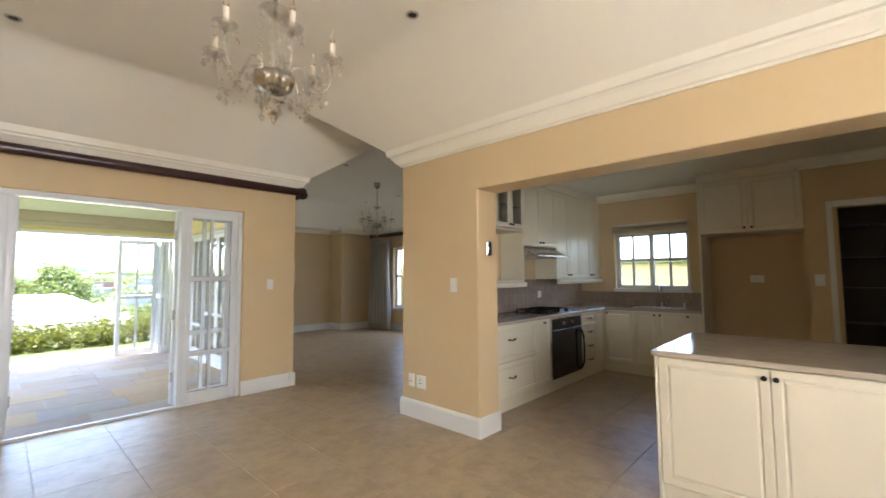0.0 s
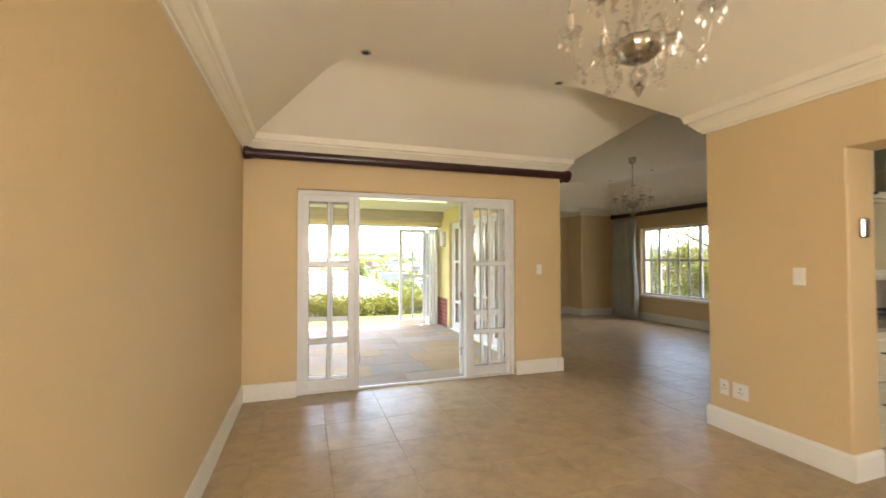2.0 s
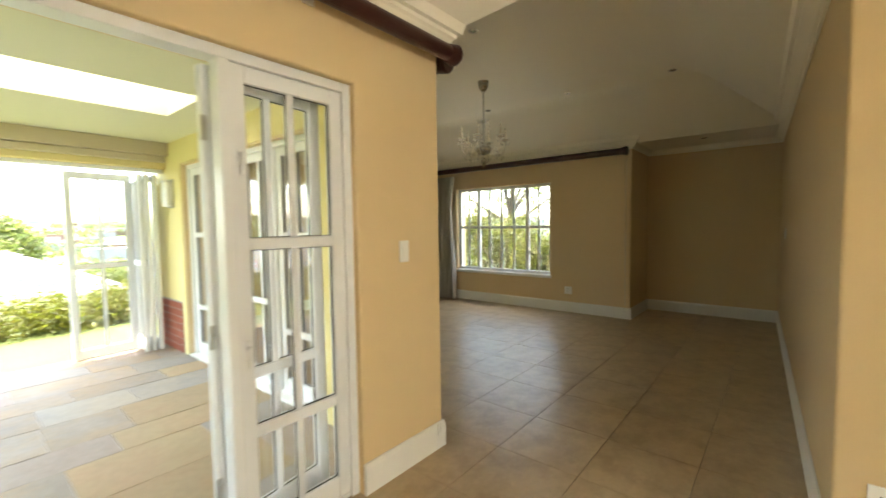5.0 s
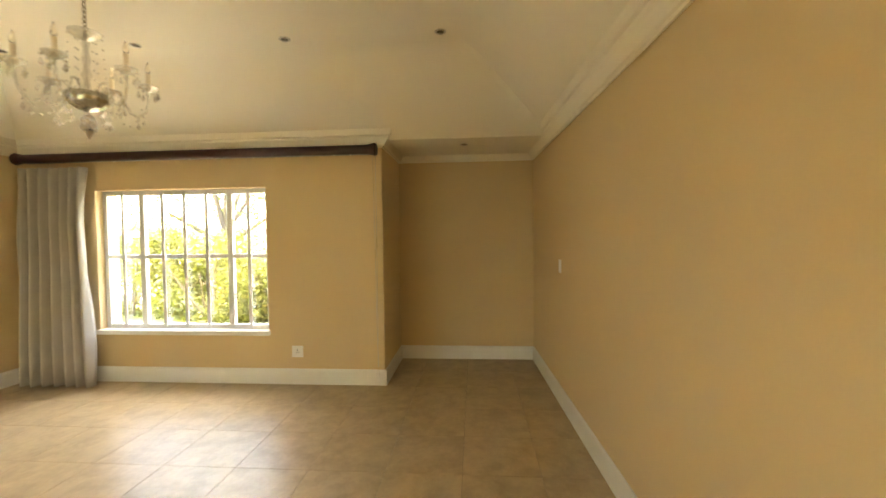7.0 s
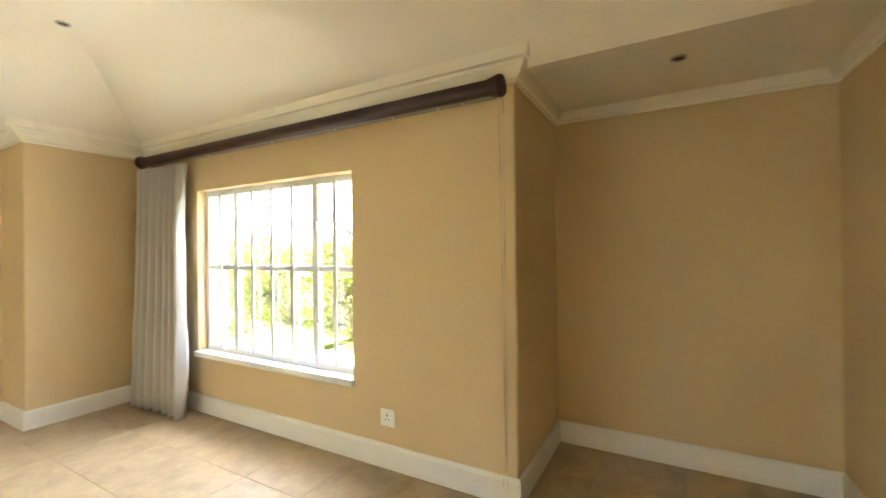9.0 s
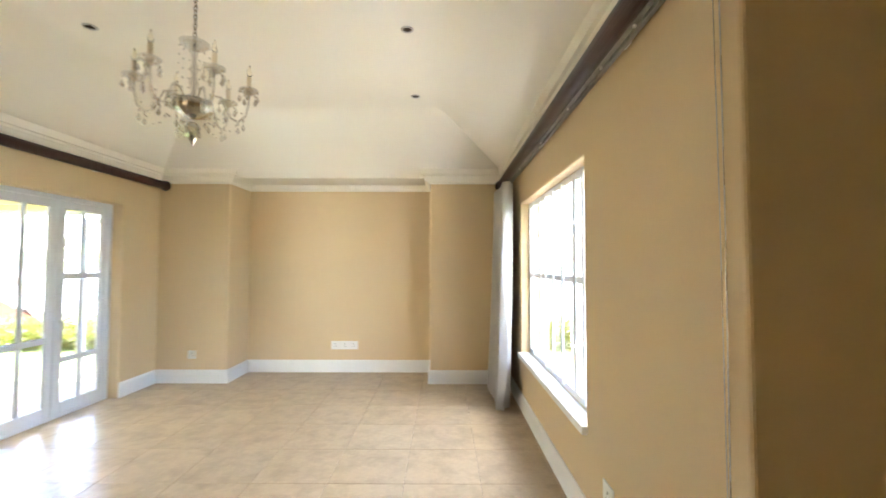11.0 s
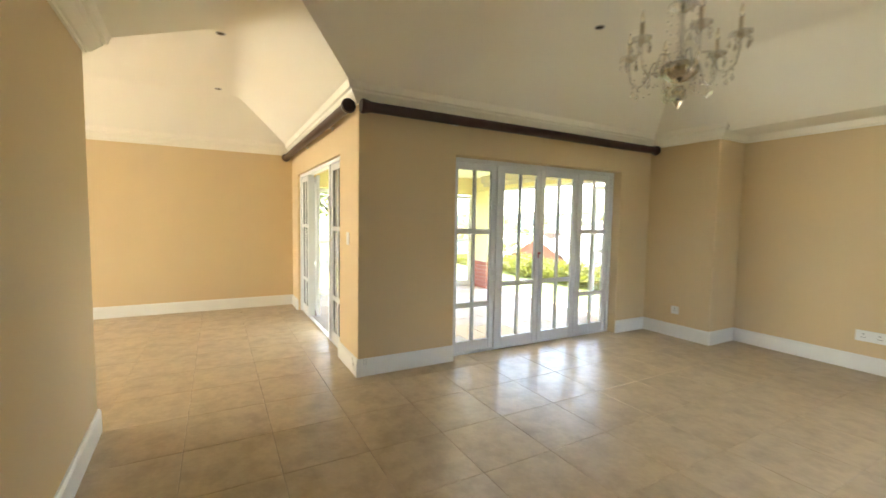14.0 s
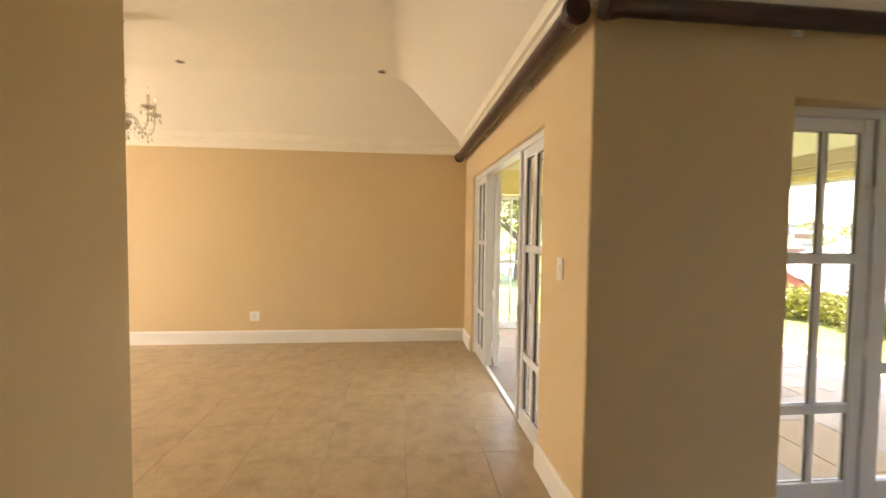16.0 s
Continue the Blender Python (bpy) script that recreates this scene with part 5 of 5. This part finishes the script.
part("visor", boxes((0.01, -0.05, 0.002, 0.77, -0.001, 0.02), bevel=0.004), STEEL, hood)

# sink, taps
sink = thing("sink", "stainless steel sink bowl set in the worktop", "sink", pose(6.11, 1.78, CT + 0.032))
part("rim", boxes((-0.21, -0.30, 0, 0.21, -0.27, 0.004), (-0.21, 0.27, 0, 0.21, 0.30, 0.004), (-0.21, -0.27, 0, -0.18, 0.27, 0.004), (0.18, -0.27, 0, 0.21, 0.27, 0.004), bevel=0.001), STEEL, sink)
part("basin", boxes((-0.18, -0.27, 0.0, 0.18, 0.27, 0.0015)), STEEL, sink)


def tap(x, y, h, r, reach, label):
    root = thing("tap", label, "tap", pose(x, y, CT + 0.032))
    part("base", spin([(0.03, 0), (0.03, 0.01), (0.022, 0.02), (0.018, 0.06), (0.012, 0.07)], 16), CHROME, root, smooth=True)
    part("spout", tube([(0, 0, 0.06), (0, 0, h * 0.6), (0, 0, h * 0.8), (-reach * 0.15, 0, h * 0.94), (-reach * 0.5, 0, h), (-reach * 0.85, 0, h * 0.95), (-reach, 0, h * 0.82), (-reach, 0, h * 0.72)], r, 10), CHROME, root, smooth=True)
    part("lever", tube([(0, -0.02, 0.05), (0, -0.05, 0.055), (0, -0.075, 0.11), (0, -0.08, 0.15)], 0.008, 8), CHROME, root, smooth=True)


tap(6.33, 1.80, 0.30, 0.012, 0.16, "tall curved chrome kitchen mixer tap by the sink")
tap(6.33, 1.52, 0.19, 0.008, 0.10, "small chrome filter tap by the sink")

# fridge recess
cabinet("fridge_top_cabinet", "cream double-door cabinet above the empty fridge recess", Q(1.196), 0.962, 1.83, 2.47, 0.58, [("door", 0.0, 0.48, 1.835, 2.465, 0.445, 1.88), ("door", 0.48, 0.96, 1.835, 2.465, 0.515, 1.88)])
tagged(part("fridge_side_panel", boxes((FX, 1.198, 0, KX - 0.002, 1.220, 2.47), bevel=0.002), CREAM), "tall cream side panel of the fridge recess", "panel", kind="structure")
structure("fridge_top_board", boxes((FX + 0.01, 0.252, 2.472, KX - 0.1, 1.22, 2.578)), CREAM, "cream board above the fridge cabinet", "panel")
plate("power_socket", "white double socket in the fridge recess", pose(KX, 0.72, 1.28, 0, 0, -90), 0.14, 0.09, 1)
plate("light_switch", "white light switch beside the pantry door", pose(KXD, 0.13, 1.27, 0, 0, -90), 0.08, 0.12)
plate("power_socket", "white socket above the worktop splashback", pose(5.05, KY - 0.014, 1.08), 0.09, 0.09, 1)
plate("power_socket", "white socket above the worktop splashback", pose(3.9, KY - 0.014, 1.08), 0.09, 0.09, 1)
tagged(part("wall_remote_holder", boxes((XP + 0.10, YP0 - 0.028, 1.515, XP + 0.17, YP0 - 0.001, 1.64), bevel=0.01), STEEL), "small grey intercom box on the pillar's side", "intercom")
structure("door_frame_pantry", boxes((KXD - 0.02, 0.0, 0, KXD + 0.15, 0.05, 2.10), (KXD - 0.02, -0.91, 0, KXD + 0.15, -0.842, 2.10), (KXD - 0.019, -0.842, 2.03, KXD + 0.149, 0.0, 2.099), bevel=0.004), WHITE, "white painted pantry door frame", "door frame")
# shelf colour carries the darkness of the unlit room
pantry = thing("pantry_shelves", "wooden shelves coloured dark for the unlit pantry", "shelves", pose(6.45, -1.2, 0))
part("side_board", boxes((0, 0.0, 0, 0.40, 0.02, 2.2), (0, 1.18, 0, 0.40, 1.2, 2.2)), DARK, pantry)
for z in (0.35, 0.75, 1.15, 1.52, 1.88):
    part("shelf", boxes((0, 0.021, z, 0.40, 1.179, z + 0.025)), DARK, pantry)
rail = thing("roller_blind", "thin rolled-up woven blind above the kitchen window", "blind")
part("roll", cyl(bmesh.new(), (KX - 0.045, KWY[0] + 0.0, 2.02), (KX - 0.045, KWY[1] - 0.0, 2.02), 0.035, n=14), BEIGE, rail)
part("head_rail", boxes((KX - 0.05, KWY[0] - 0.02, 2.07, KX - 0.002, KWY[1] + 0.02, 2.10), bevel=0.003), WHITE, rail)

# splashback of tumbled stone tiles
tb = box(bmesh.new(), 0, -0.009, 0, 0.097, 0, 0.097, bevel=0.003)
tm = bpy.data.meshes.new("wall_tile")
tb.to_mesh(tm)
tb.free()
tm.materials.append(SPLASH)
sb = structure("splashback_1", boxes((2.985, KY - 0.006, CT + 0.032, KX - 0.001, KY - 0.001, 1.262)), MORTAR, "tumbled brown stone splashback tiles", "splashback")
for i in range(34):
    for j in range(4):
        o = new("wall_tile", tm)
        o.parent, o.location = sb, (2.99 + i * 0.1005, KY - 0.0062, CT + 0.034 + j * 0.1005)
sb2 = structure("splashback_2", boxes((KX - 0.006, 1.222, CT + 0.032, KX - 0.001, KY - 0.012, 1.088)), MORTAR, "tumbled brown stone splashback tiles under the window", "splashback")
for i in range(17):
    for j in range(2):
        o = new("wall_tile", tm)
        o.parent, o.matrix_basis = sb2, pose(KX - 0.0062, KY - 0.014 - i * 0.1005, CT + 0.034 + j * 0.1005, 0, 0, -90)


# ---- floor tiles ----
floor_ob = bpy.data.objects["floor"]
PITCH, GAP = 0.51, 0.0022
XT0, YT0 = 2.685, 4.72


def tile_mesh(w, d):
    bm = box(bmesh.new(), 0, 0, 0, w, d, 0.008)
    edges = [e for e in bm.edges if all(v.co.z > 0.007 for v in e.verts)]
    bmesh.ops.bevel(bm, geom=edges, offset=0.0015, segments=1, affect="EDGES")
    me = bpy.data.meshes.new("tile")
    bm.to_mesh(me)
    bm.free()
    me.materials.append(TILE)
    return me


zones = [(XL, YS, XP, YA + 0.052), (XC - 0.118, DB[0], XC, DB[1]), (XP, YS + 0.4, KX, PY(XP)), (XP, PY(XP), XR, YR), (XC, YA, XW, YF), (AX0, YF, AX1, YB)]
meshes = {}
for i in range(-9, 12):
    for j in range(-16, 11):
        x0, y0 = XT0 + i * PITCH, YT0 + j * PITCH
        hit = [z for z in zones if x0 < z[2] and x0 + PITCH > z[0] and y0 < z[3] and y0 + PITCH > z[1]]
        if not hit:
            continue
        a, b = max(x0, min(z[0] for z in hit)), max(y0, min(z[1] for z in hit))
        c, d = min(x0 + PITCH, max(z[2] for z in hit)), min(y0 + PITCH, max(z[3] for z in hit))
        key = (round(c - a, 3), round(d - b, 3))
        if min(key) < 0.01:
            continue
        if key not in meshes:
            meshes[key] = tile_mesh(c - a - GAP, d - b - GAP)
        o = new("tile", meshes[key])
        o.parent, o.location = floor_ob, (a + GAP / 2, b + GAP / 2, -0.0085)
